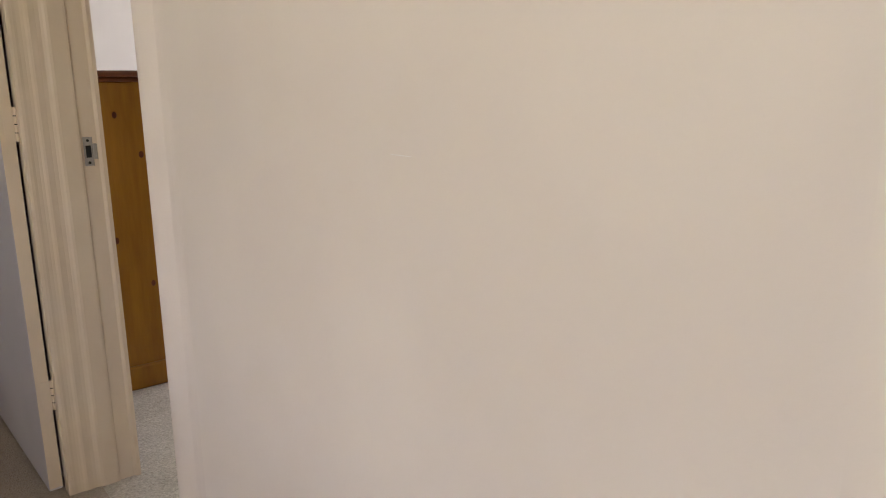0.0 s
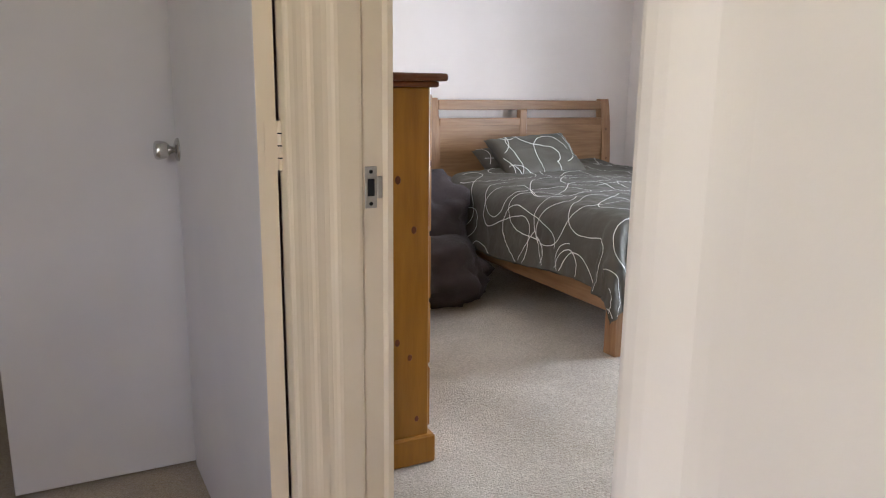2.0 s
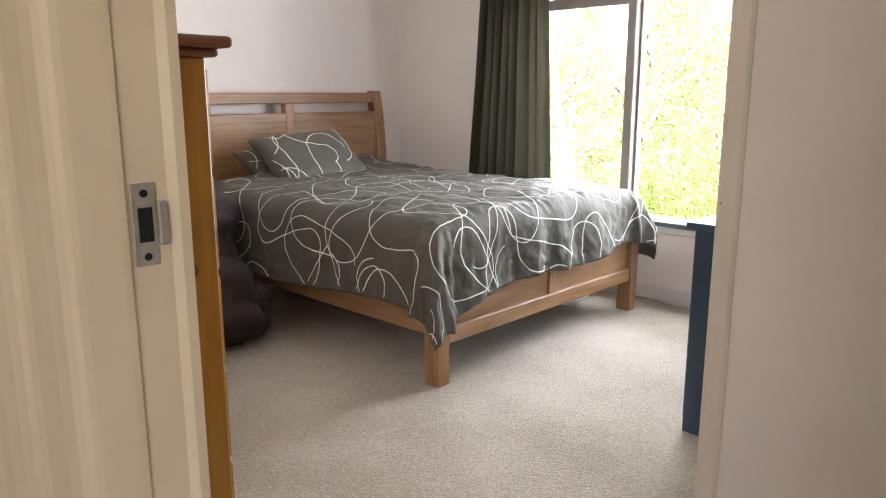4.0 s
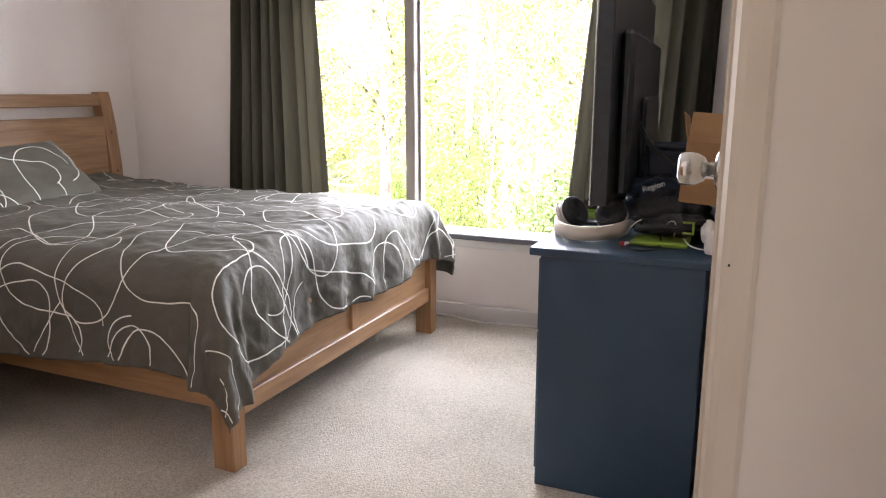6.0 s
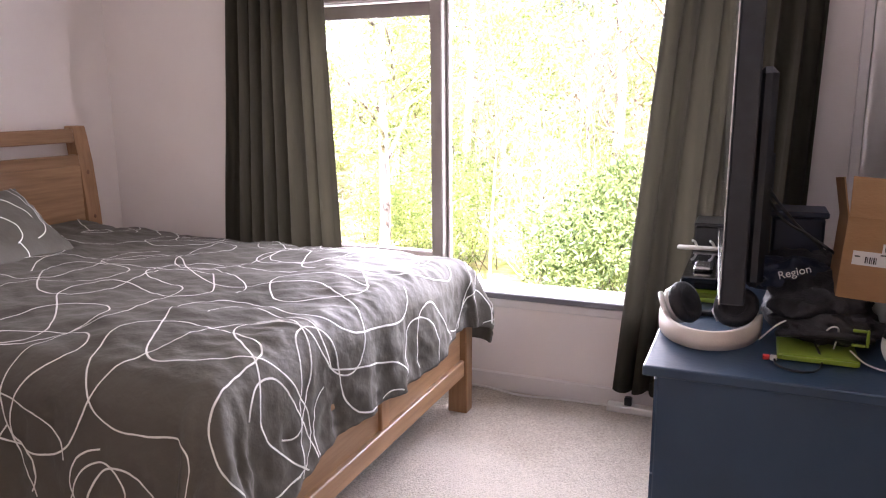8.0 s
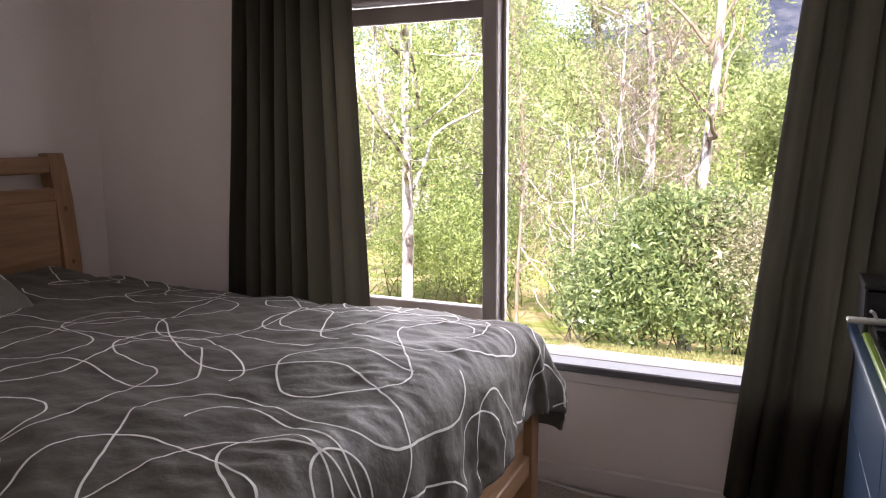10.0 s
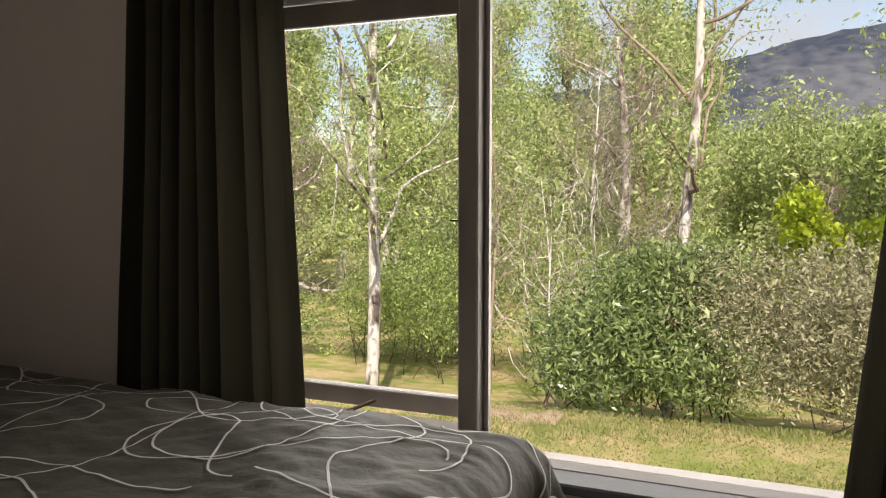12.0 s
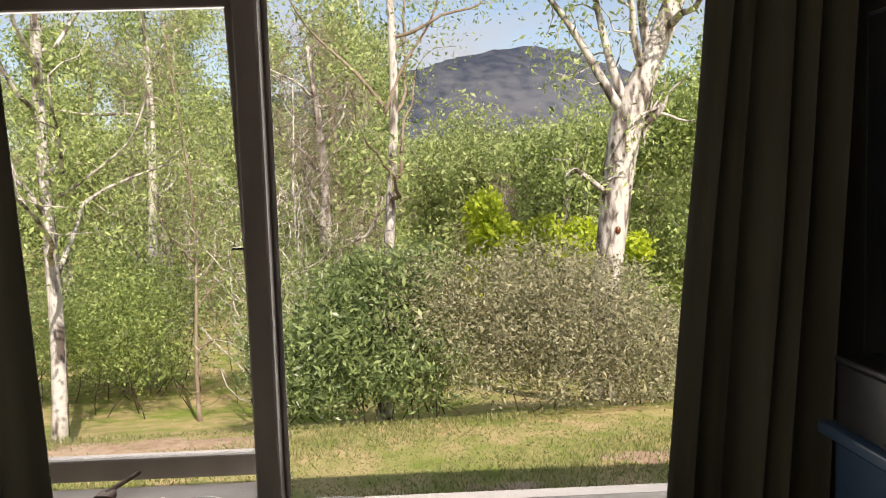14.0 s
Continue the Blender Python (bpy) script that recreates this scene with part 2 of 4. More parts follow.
def solid(name, bm, material, label="", category="", group="", kind="", smooth=False):
    """A thing that is one mesh, with its origin at its own base."""
    me = finish(bm, name, material, smooth)
    co = np.empty(len(me.vertices) * 3)
    me.vertices.foreach_get("co", co)
    co = co.reshape(-1, 3)
    lo, hi = co.min(0), co.max(0)
    base = Vector(((lo[0] + hi[0]) / 2, (lo[1] + hi[1]) / 2, lo[2]))
    me.transform(Matrix.Translation(-base))
    ob = new(name, me)
    ob.location = base
    ORIGIN[ob.name] = base
    return tagged(ob, label, category, group, kind)


def fixed(name, bm, material, label="", category="", smooth=False):
    return solid(name, bm, material, label, category, "", "structure", smooth)


def box(x0, x1, y0, y1, z0, z1, bevel=0.0, seg=1, bm=None):
    bm = bm or bmesh.new()
    made = bmesh.ops.create_cube(bm, size=1.0)["verts"]
    for v in made:
        v.co = Vector((x0 + (v.co.x + 0.5) * (x1 - x0), y0 + (v.co.y + 0.5) * (y1 - y0), z0 + (v.co.z + 0.5) * (z1 - z0)))
    if bevel:
        edges = list({e for v in made for e in v.link_edges})
        bmesh.ops.bevel(bm, geom=edges, offset=bevel, segments=seg, affect="EDGES", profile=0.5)
    return bm


def profile(points, z0, z1):
    """A closed outline in x and y, drawn up from z0 to z1."""
    bm = bmesh.new()
    lo = [bm.verts.new((x, y, z0)) for x, y in points]
    hi = [bm.verts.new((x, y, z1)) for x, y in points]
    k = len(points)
    for i in range(k):
        bm.faces.new((lo[i], lo[(i + 1) % k], hi[(i + 1) % k], hi[i]))
    bm.faces.new(lo[::-1])
    bm.faces.new(hi)
    return bm


def lathe(rings, m, seg=24):
    """Rings of (radius, height) turned about z, then placed by m."""
    bm = bmesh.new()
    rows = []
    for r, h in rings:
        rows.append([bm.verts.new(m @ Vector((max(r, 1e-4) * math.cos(2 * math.pi * i / seg), max(r, 1e-4) * math.sin(2 * math.pi * i / seg), h))) for i in range(seg)])
    for a, b in zip(rows, rows[1:]):
        for i in range(seg):
            bm.faces.new((a[i], a[(i + 1) % seg], b[(i + 1) % seg], b[i]))
    bm.faces.new(rows[0][::-1])
    bm.faces.new(rows[-1])
    return bm


def tube(points, radii, seg=8, bm=None):
    """A round tapered bar along points."""
    bm = bm or bmesh.new()
    pts = [Vector(p) for p in points]
    if not hasattr(radii, "__len__"):
        radii = [radii] * len(pts)
    rows, side = [], None
    for i, p in enumerate(pts):
        d = (pts[min(i + 1, len(pts) - 1)] - pts[max(i - 1, 0)]).normalized()
        if side is None:
            side = d.orthogonal().normalized()
        side = (side - d * side.dot(d)).normalized()
        up = d.cross(side)
        rows.append([bm.verts.new(p + radii[i] * (math.cos(2 * math.pi * k / seg) * side + math.sin(2 * math.pi * k / seg) * up)) for k in range(seg)])
    for a, b in zip(rows, rows[1:]):
        for k in range(seg):
            bm.faces.new((a[k], a[(k + 1) % seg], b[(k + 1) % seg], b[k]))
    bm.faces.new(rows[0][::-1])
    bm.faces.new(rows[-1])
    return bm


def smooth_path(points, steps=8):
    """Catmull-Rom through points."""
    pts = [Vector(p) for p in points]
    out = []
    for i in range(len(pts) - 1):
        p0, p1, p2, p3 = pts[max(i - 1, 0)], pts[i], pts[i + 1], pts[min(i + 2, len(pts) - 1)]
        for s in range(steps):
            t = s / steps
            out.append(0.5 * ((2 * p1) + (p2 - p0) * t + (2 * p0 - 5 * p1 + 4 * p2 - p3) * t * t + (3 * p1 - p0 - 3 * p2 + p3) * t ** 3))
    return out + [pts[-1]]


# ---- the setting: floors, walls, ceilings ----
TOP = 2.42
XE, XO = 3.96, 4.16          # east wall: room face, outside face
YN, YC = 4.93, 1.43          # north wall, cupboard front
fixed("floor", box(0.44, XO, 0.55, YN + 0.15, -0.12, 0.0), M_CARPET, "pale grey-beige cut pile bedroom carpet", "floor")
fixed("floor_hall", box(-1.8, 0.44, -1.6, 4.4, -0.12, -0.002), M_CARPET2, "worn beige carpet in the hallway", "floor")
fixed("ceiling", box(0.41, XO, 0.55, YN + 0.15, TOP, TOP + 0.12), M_CEIL, "flat white painted ceiling", "ceiling")
fixed("ceiling_hall", box(-1.8, 0.41, -1.6, 4.4, TOP, TOP + 0.12), M_CEIL, "flat white hallway ceiling", "ceiling")
# roof out of view; its long west overhang is added to block the sun
fixed("roof", box(-4.8, 4.75, -2.4, 6.4, 2.56, 2.72), M_ROOF, "unseen roof slab, lengthened west to keep sun out of the hall", "roof")
fixed("wall_north", box(0.54, XO, YN, YN + 0.15, 0.0, TOP), M_WALL, "pinkish white painted bedroom wall behind the bed", "wall")
fixed("wall_cupboard_side", box(1.417, 1.50, 0.69, 1.362, 0.0, TOP), M_HALL, "plain painted side wall of the built-in cupboard", "wall")
fixed("wall_cupboard_back", box(0.54, XO, 0.55, 0.69, 0.0, TOP), M_WALL, "painted wall behind the cupboard", "wall")
fixed("wall_south", box(2.42, XE, 0.69, 1.432, 0.0, TOP), M_WALL, "pinkish white wall behind the blue drawers", "wall")

# west wall with the doorway, south part on the hall side
OY0, OY1, OZ = 0.702, 1.585, 2.06
fixed("wall_west", box(0.42, 0.54, OY1 + 0.02, YN + 0.15, 0.0, TOP), M_WALL, "pinkish white bedroom wall beside the doorway", "wall")
fixed("wall_hall", box(0.42, 0.54, -0.55, OY0 - 0.02, 0.0, TOP), M_HALL, "cream painted hallway wall with a hairline crack", "wall")
fixed("wall_over_door", box(0.42, 0.54, OY0 - 0.02, OY1 + 0.02, OZ + 0.02, TOP), M_HALL, "cream wall above the doorway", "wall")
fixed("wall_hall_return", box(0.36, 1.2, -0.72, -0.55, 0.0, TOP), M_HALL, "cream wall returning at the hallway corner", "wall")
fixed("wall_hall_far", box(-1.8, 0.42, 4.3, 4.4, 0.0, TOP), M_HALL, "cream wall at the end of the hallway", "wall")
fixed("wall_hall_south", box(-1.8, 0.36, -1.6, -1.5, 0.0, TOP), M_HALL, "cream wall behind the hallway", "wall")
fixed("wall_hall_jog", box(0.36, 0.46, -1.5, -0.72, 0.0, TOP), M_HALL, "cream hallway wall", "wall")
# out-of-view wall; the opening is added for the hall's fill light
hw = box(-1.8, -1.7, -1.6, -1.25, 0.0, TOP)
box(-1.8, -1.7, -0.05, 4.3, 0.0, TOP, bm=hw)
box(-1.8, -1.7, -1.25, -0.05, 0.0, 0.9, bm=hw)
box(-1.8, -1.7, -1.25, -0.05, 2.1, TOP, bm=hw)
fixed("wall_hall_west", hw, M_HALL, "unseen cream hallway wall, opening added to admit daylight", "wall")

# east wall with the wide window opening
WY0, WY1, WZ0, WZ1 = 1.72, 4.02, 0.42, 1.78
we = box(XE, XO, WY1, YN, -0.0, TOP)
box(XE, XO, 0.69, WY0, 0.0, TOP, bm=we)
box(XE, XO, WY0, WY1, 0.0, WZ0, bm=we)
box(XE, XO, WY0, WY1, WZ1, TOP, bm=we)
fixed("wall_east", we, M_WALL, "pinkish white window wall", "wall")
fixed("house_base", box(-1.8, XO, -1.6, YN + 0.15, -2.2, -0.125), M_BRICK, "rendered base of the house", "wall")


def skirting(name, x0, x1, y0, y1):
    fixed(name, box(x0, x1, y0, y1, 0.0, 0.085, 0.006), M_SILL, "low painted skirting board", "baseboard")


skirting("baseboard", XE - 0.014, XE, 1.468, YN)
skirting("baseboard", 0.54, XE - 0.014, YN - 0.014, YN)
skirting("baseboard", 0.54, 0.554, 1.62, YN - 0.014)

# ---- doorway trim ----
# north jamb: hall moulding, lining, stop, rebate
jamb_n = [(0.348, 1.64), (0.348, 1.589), (0.351, 1.5858), (0.357, 1.5842), (0.365, 1.5846), (0.372, 1.5860), (0.382, 1.5868), (0.390, 1.5862), (0.396, 1.5846), (0.402, 1.5840), (0.409, 1.5848),
          (0.418, 1.5856), (0.428, 1.5852), (0.435, 1.5832), (0.441, 1.5806), (0.448, 1.5792), (0.486, 1.5788), (0.4925, 1.5796), (0.494, 1.5815), (0.494, 1.585), (0.537, 1.585), (0.545, 1.577), (0.556, 1.577), (0.556, 1.60), (0.54, 1.62), (0.42, 1.62), (0.42, 1.64)]
door_frame = thing("door_1", (0.45, 1.1, 0.0), "cream gloss painted doorway frame with a steel strike plate", "door frame", kind="structure")
part("jamb", profile(jamb_n, 0.0, OZ), M_CREAM, door_frame)
jamb_s = [(0.4204, 0.596), (0.4196, 0.606), (0.4180, 0.620), (0.415, 0.634), (0.410, 0.645), (0.405, 0.656), (0.4005, 0.668), (0.398, 0.680), (0.3975, 0.692), (0.399, 0.698), (0.404, 0.702), (0.556, 0.702), (0.556, 0.684), (0.54, 0.667), (0.54, 0.682), (0.426, 0.682), (0.426, 0.600)]
part("jamb", profile(jamb_s, 0.0, OZ), M_HALL, door_frame)
part("head", box(0.388, 0.556, OY0, 1.574, OZ, OZ + 0.07, 0.004), M_CREAM, door_frame)
plate = part("strike_plate", box(0.499, 0.524, 1.5825, 1.5845, 0.985, 1.067, 0.0008), M_OLDSTEEL, door_frame, "worn steel strike plate")
part("lip", box(0.524, 0.5345, 1.5790, 1.5845, 1.004, 1.048, 0.0015), M_OLDSTEEL, plate)
part("latch_hole", box(0.5045, 0.5185, 1.5812, 1.5826, 1.009, 1.043), M_DARK, plate)
for zz in (0.994, 1.057):
    part("screw", lathe([(0.004, 0), (0.004, 0.0008), (0.001, 0.0012)], pose(0.5115, 1.5826, zz, 90), 10), M_DARK, plate)

# light switch on the bedroom side
sw = thing("light_switch", (0.55, 1.66, 1.22), "white plastic light switch beside the doorway", "light switch")
part("plate", box(0.541, 0.566, 1.625, 1.70, 1.20, 1.315, 0.004, 2), M_WHITE_PL, sw)
part("rocker", box(0.566, 0.571, 1.652, 1.673, 1.245, 1.27, 0.002), M_WHITE_PL, sw)


def knob_rings():
    return [(0.030, 0), (0.030, 0.003), (0.022, 0.008), (0.010, 0.011), (0.010, 0.020), (0.017, 0.024), (0.022, 0.034), (0.024, 0.046), (0.0225, 0.055), (0.017, 0.058)]


def door_knob(parent, m, mat):
    k = part("door_knob", lathe(knob_rings()[4:], m), mat, parent, "satin steel door knob", True)
    part("rose", lathe(knob_rings()[:5], m), mat, k, smooth=True)


def hinge(parent, x, y, z, dx, dy, h=0.092):
    hg = part("hinge", tube([(x, y, z), (x, y, z + h)], 0.0055, 10), M_CREAM, parent, "paint-covered butt hinge")
    for i in range(1, 4):
        part("knuckle_gap", tube([(x, y, z + h * i / 4 - 0.0012), (x, y, z + h * i / 4 + 0.0012)], 0.0061, 10), M_DARK, hg)
    part("leaf", box(min(x, x + dx), max(x, x + dx) + 0.001, min(y, y + dy), max(y, y + dy) + 0.001, z, z + h), M_CREAM, hg)


# hallway door standing open along the wall, seen on its hinge edge
BX, BY = 0.340, 1.628
hall_door = thing("hallway_door", (BX, BY, 0.0), "flush white hallway door folded back against the wall", "door")
mB = Matrix.Translation((BX, BY, 0)) @ Matrix.Rotation(math.atan2(0.037, 0.99), 4, "Z")
bm = box(-0.037, 0.0, 0.0, 0.93, 0.012, 2.04, 0.002)
bm.transform(mB)
part("leaf", bm, M_DOOR, hall_door)
bm = box(-0.0365, -0.0005, -0.0025, -0.0005, 0.02, 2.03)
bm.transform(mB)
part("hinge_edge", bm, M_CREAM, hall_door, "cream painted hinge edge")
door_knob(hall_door, mB @ pose(-0.037, 0.895, 1.035, 0, -90, 0) @ Matrix.Scale(1.15, 4), M_STEEL)
for hz in (0.27, 1.062, 1.80):
    hinge(hall_door, BX + 0.006, BY - 0.006, hz, -0.03, 0.001)
fixed("wall_behind_hall_door", box(0.36, 0.42, 1.64, 4.3, 0.0, TOP), M_HALL, "cream hallway wall behind the open door", "wall")

door_a = thing("end_door", (0.0, 2.607, 0.0), "flush white door standing open at the end of the hallway", "door")
part("leaf", box(-0.247, 0.335, 2.59, 2.625, 0.010, 2.04, 0.002), M_DOOR, door_a)

# cupboard front with a closed door
cup = thing("cupboard", (1.85, YC, 0.0), "built-in cupboard with a flush cream door, closed", "cupboard", kind="structure")
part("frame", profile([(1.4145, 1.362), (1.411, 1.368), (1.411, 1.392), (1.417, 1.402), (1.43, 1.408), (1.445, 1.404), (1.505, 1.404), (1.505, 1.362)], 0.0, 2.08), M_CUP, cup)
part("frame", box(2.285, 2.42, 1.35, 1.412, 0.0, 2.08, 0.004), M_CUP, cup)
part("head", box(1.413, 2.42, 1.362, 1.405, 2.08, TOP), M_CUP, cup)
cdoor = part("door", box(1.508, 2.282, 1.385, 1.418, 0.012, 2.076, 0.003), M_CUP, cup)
door_knob(cup, pose(1.60, 1.418, 1.063, -90, 0, 0), M_STEEL)
for hz in (0.28, 1.115, 1.82):
    hinge(cup, 2.284, 1.420, hz, 0.03, -0.001)
part("screw_hole", box(1.4104, 1.4115, 1.392, 1.3945, 0.969, 0.972), M_DARK, cup)

# ---- window ----
win = thing("window_1", (4.1, 2.9, WZ0), "timber-framed window, one fixed pane and one awning sash ajar", "window", kind="structure")


def bar(name, x0, x1, y0, y1, z0, z1, mat=None, parent=None, bev=0.005):
    return part(name, box(x0, x1, y0, y1, z0, z1, bev), mat or M_FRAME, parent or win)


bar("window_frame", 4.03, 4.15, WY0, WY1, 1.715, WZ1)
bar("window_frame", 4.03, 4.15, WY0, WY1, WZ0 - 0.0, 0.452)
bar("window_frame", 4.03, 4.15, WY0, WY0 + 0.06, 0.452, 1.715)
bar("window_frame", 4.03, 4.15, WY1 - 0.06, WY1, 0.452, 1.715)
bar("sash_sill", 4.032, 4.148, 3.118, WY1 - 0.06, 0.452, 0.503)
bar("mullion", 4.03, 4.15, 3.062, 3.118, 0.452, 1.715)
bar("window_sill", XE - 0.022, 4.03, WY0 - 0.03, WY1 + 0.03, 0.425, 0.452, M_WSILL)
bar("apron", XE - 0.012, XE, WY0 - 0.02, WY1 + 0.02, 0.385, 0.425, M_SILL)
pane = bar("pane", 4.092, 4.096, WY0 + 0.06, 3.062, 0.452, 1.715, M_GLASS, bev=0)
pane.visible_shadow = False
bar("bead", 4.078, 4.09, 3.048, 3.062, 0.452, 1.715)
bar("bead", 4.078, 4.09, WY0 + 0.06, 3.048, 1.70, 1.715)
# the awning sash, pushed out at its foot
tilt = Matrix.Translation((4.10, 0, 1.71)) @ Matrix.Rotation(radians(-6), 4, "Y") @ Matrix.Translation((-4.10, 0, -1.71))


def tilted(name, bm, mat, parent=None):
    bm.transform(tilt)
    return part(name, bm, mat, parent or win)


sash = tilted("sash", box(4.09, 4.13, 3.124, 3.956, 1.645, 1.708, 0.004), M_FRAME)
tilted("stile", box(4.09, 4.13, 3.124, 3.15, 0.485, 1.645, 0.003), M_FRAME, sash)
tilted("stile", box(4.09, 4.13, 3.90, 3.956, 0.485, 1.645, 0.003), M_FRAME, sash)
tilted("rail", box(4.09, 4.13, 3.15, 3.90, 0.485, 0.543, 0.004), M_FRAME, sash)
sp = tilted("pane", box(4.108, 4.112, 3.15, 3.90, 0.543, 1.645), M_GLASS, sash)
sp.visible_shadow = False
winder = part("winder", box(4.04, 4.085, 3.46, 3.50, 0.503, 0.524, 0.004), M_RUST, win, "tarnished window winder")
part("arm", tube([(4.07, 3.48, 0.52), (4.17, 3.44, 0.53)], 0.006, 8), M_RUST, winder)
part("handle", lathe([(0.004, 0), (0.013, 0.008), (0.013, 0.018), (0.004, 0.026)], pose(4.035, 3.50, 0.515, 0, -90, 0), 12), M_RUST, winder, smooth=True)
part("latch", box(4.07, 4.09, 3.124, 3.155, 1.085, 1.09), M_BLACK, win)

# ---- bedroom things follow ----
# ---- bed ----
bed = thing("bed", (2.93, 3.8, 0.0), "brown timber queen bed with a sleigh headboard", "bed")
BX0, BX1, BY0, BY1 = 2.17, 3.70, 2.80, 4.84


def knot(parent, x, y, z, r, axis="y", mat=None):
    m = pose(x, y, z, 90, 0, 0) if axis == "y" else pose(x, y, z, 0, 90, 0)
    part("knot", lathe([(r, 0), (r * 0.9, 0.0012), (r * 0.3, 0.0016)], m @ Matrix.Diagonal((0.8, 1.15, 1, 1)), 12), mat or M_KNOT, parent)


def sleigh_post(x0, x1):
    side = [(4.775, 0.0), (4.785, 0.45), (4.795, 0.75), (4.815, 0.98), (4.835, 1.10), (4.845, 1.165), (4.90, 1.165), (4.896, 1.09), (4.880, 0.97), (4.862, 0.75), (4.855, 0.45), (4.85, 0.0)]
    bm = bmesh.new()
    a = [bm.verts.new((x0, y, z)) for y, z in side]
    b = [bm.verts.new((x1, y, z)) for y, z in side]
    k = len(side)
    for i in range(k):
        bm.faces.new((a[i], a[(i + 1) % k], b[(i + 1) % k], b[i]))
    bm.faces.new(a[::-1])
    bm.faces.new(b)
    bmesh.ops.bevel(bm, geom=list(bm.edges), offset=0.004, segments=1, affect="EDGES")
    return bm


head = part("headboard", box(2.245, 3.625, 4.815, 4.84, 0.25, 0.975), M_BED_X, bed, "plain timber headboard panel")
for x0 in (2.165, 3.625):
    part("post", sleigh_post(x0, x0 + 0.078), M_BED_Z, head)
part("top_rail", box(2.243, 3.625, 4.835, 4.885, 1.085, 1.152, 0.006), M_BED_X, head)
part("middle_rail", box(2.243, 3.625, 4.812, 4.855, 0.972, 1.028, 0.005), M_BED_X, head)
part("stile", box(2.885, 2.945, 4.808, 4.862, 0.25, 1.086, 0.005), M_BED_Z, head)
knot(head, 3.66, 4.806, 0.94, 0.010, mat=M_BEDKNOT)
knot(head, 3.665, 4.793, 0.72, 0.009, mat=M_BEDKNOT)
foot = part("footboard", box(2.24, 3.64, 2.825, 2.845, 0.20, 0.45), M_BED_X, bed)
part("lower_rail", box(2.245, 3.645, 2.806, 2.862, 0.168, 0.236, 0.004), M_BED_X, foot)
part("upper_rail", box(2.245, 3.645, 2.806, 2.862, 0.43, 0.49, 0.004), M_BED_X, foot)
part("stile", box(2.93, 2.985, 2.812, 2.858, 0.236, 0.43, 0.003), M_BED_Z, foot)


def bed_leg(x0, x1, y0, y1):
    bm = box(x0, x1, y0, y1, 0.0, 0.47)
    for v in bm.verts:
        if v.co.z < 0.1:
            v.co.y += 0.012 if v.co.y > (y0 + y1) / 2 else 0.0
            v.co.x += 0.008 if v.co.x < (x0 + x1) / 2 else -0.008
    bmesh.ops.bevel(bm, geom=list(bm.edges), offset=0.004, segments=1, affect="EDGES")
    return bm


for x0 in (BX0, 3.645):
    part("leg", bed_leg(x0, x0 + 0.078, 2.80, 2.872), M_BED_Z, bed)
for x0 in (2.185, 3.67):
    part("side_rail", box(x0, x0 + 0.028, 2.872, 4.78, 0.205, 0.335, 0.004), M_BED_Y, bed)
for i in range(11):
    y = 2.98 + i * 0.165
    part("slat", box(2.213, 3.67, y, y + 0.07, 0.29, 0.308), M_BED_X, bed)
solid("mattress", box(2.225, 3.66, 2.885, 4.765, 0.31, 0.565, 0.05, 3), M_SHEET, "white mattress on the bed slats", "mattress", smooth=True)

# ---- duvet: a cloth laid over the mattress, hanging at the sides and the foot ----
CX, HALF, YF, YH, RR = 2.935, 0.685, 2.895, 4.50, 0.105


def over(a):
    """Way out and way down of a cloth that runs a metres past a rounded edge."""
    if a <= 0:
        return 0.0, 0.0
    if a < RR * 1.5708:
        return RR * math.sin(a / RR), RR * (1 - math.cos(a / RR))
    rest = a - RR * 1.5708
    return RR + rest * 0.10, RR + rest * 0.995


def fold(x, y, z, f):
    return noise.noise(Vector((x, y, z)) * f)


def duvet_at(s, t):
    """s: across from the middle of the bed; t: from the head end (0) towards the foot."""
    a = max(0.0, abs(s) - HALF)
    b = max(0.0, t - (YH - YF))
    far = (a ** 5 + b ** 5) ** 0.2
    out, down = over(far)
    long_ = math.hypot(a, b) or 1.0
    ca, cb = a / long_, b / long_
    square = 1.0 / ((ca ** 4 + cb ** 4) ** 0.25 or 1.0)
    both = 2 * ca * cb
    hang = min(1.0, down / 0.22)
    out = out * square + 0.055 * both * hang + 0.028 * both * hang * math.sin(math.atan2(b, a or 1e-6) * 9 + 0.6)
    x = CX + math.copysign(min(abs(s), HALF) + out * ca, s)
    y = YH - min(t, YH - YF) - out * cb
    z = 0.664 - down
    flat = max(0.0, 1 - down / 0.1)
    z += flat * (0.020 * fold(s, t, 3.1, 2.6) + 0.010 * fold(s, t, 9.7, 7.0) + 0.0035 * fold(s * 1.4, t, 2.2, 22.0))
    z += 0.022 * flat * max(0.0, 1 - (abs(s) / HALF) ** 4) + 0.03 * flat * max(0.0, 1 - t / 0.35)
    edge = min(1.0, max(0.0, (t - 1.1) / 0.5))
    z -= 0.009 * edge * flat * abs(fold(s * 1.3, t * 0.6, 4.4, 15))
    crease = 0.016 * abs(fold(s * 1.2, t * 0.7, 7.7, 11)) + 0.008 * abs(fold(s, t, 2.7, 24))
    y -= hang * cb * (0.013 * math.sin(s * 21 + 1.2 * math.sin(s * 7)) + 0.018 * fold(s, 0.4 * t, 1.0, 6) + 0.007 * fold(s, t, 5, 19) - crease)
    x += math.copysign(hang * ca * (0.012 * math.sin(t * 13 + 1.5 * math.sin(t * 5)) + 0.018 * fold(t, 0.4 * s, 4.0, 5) + 0.006 * fold(s, t, 8, 17) - 0.6 * crease), s)
    return Vector((x, y, z + 0.004 * fold(s, t, 6.0, 13)))


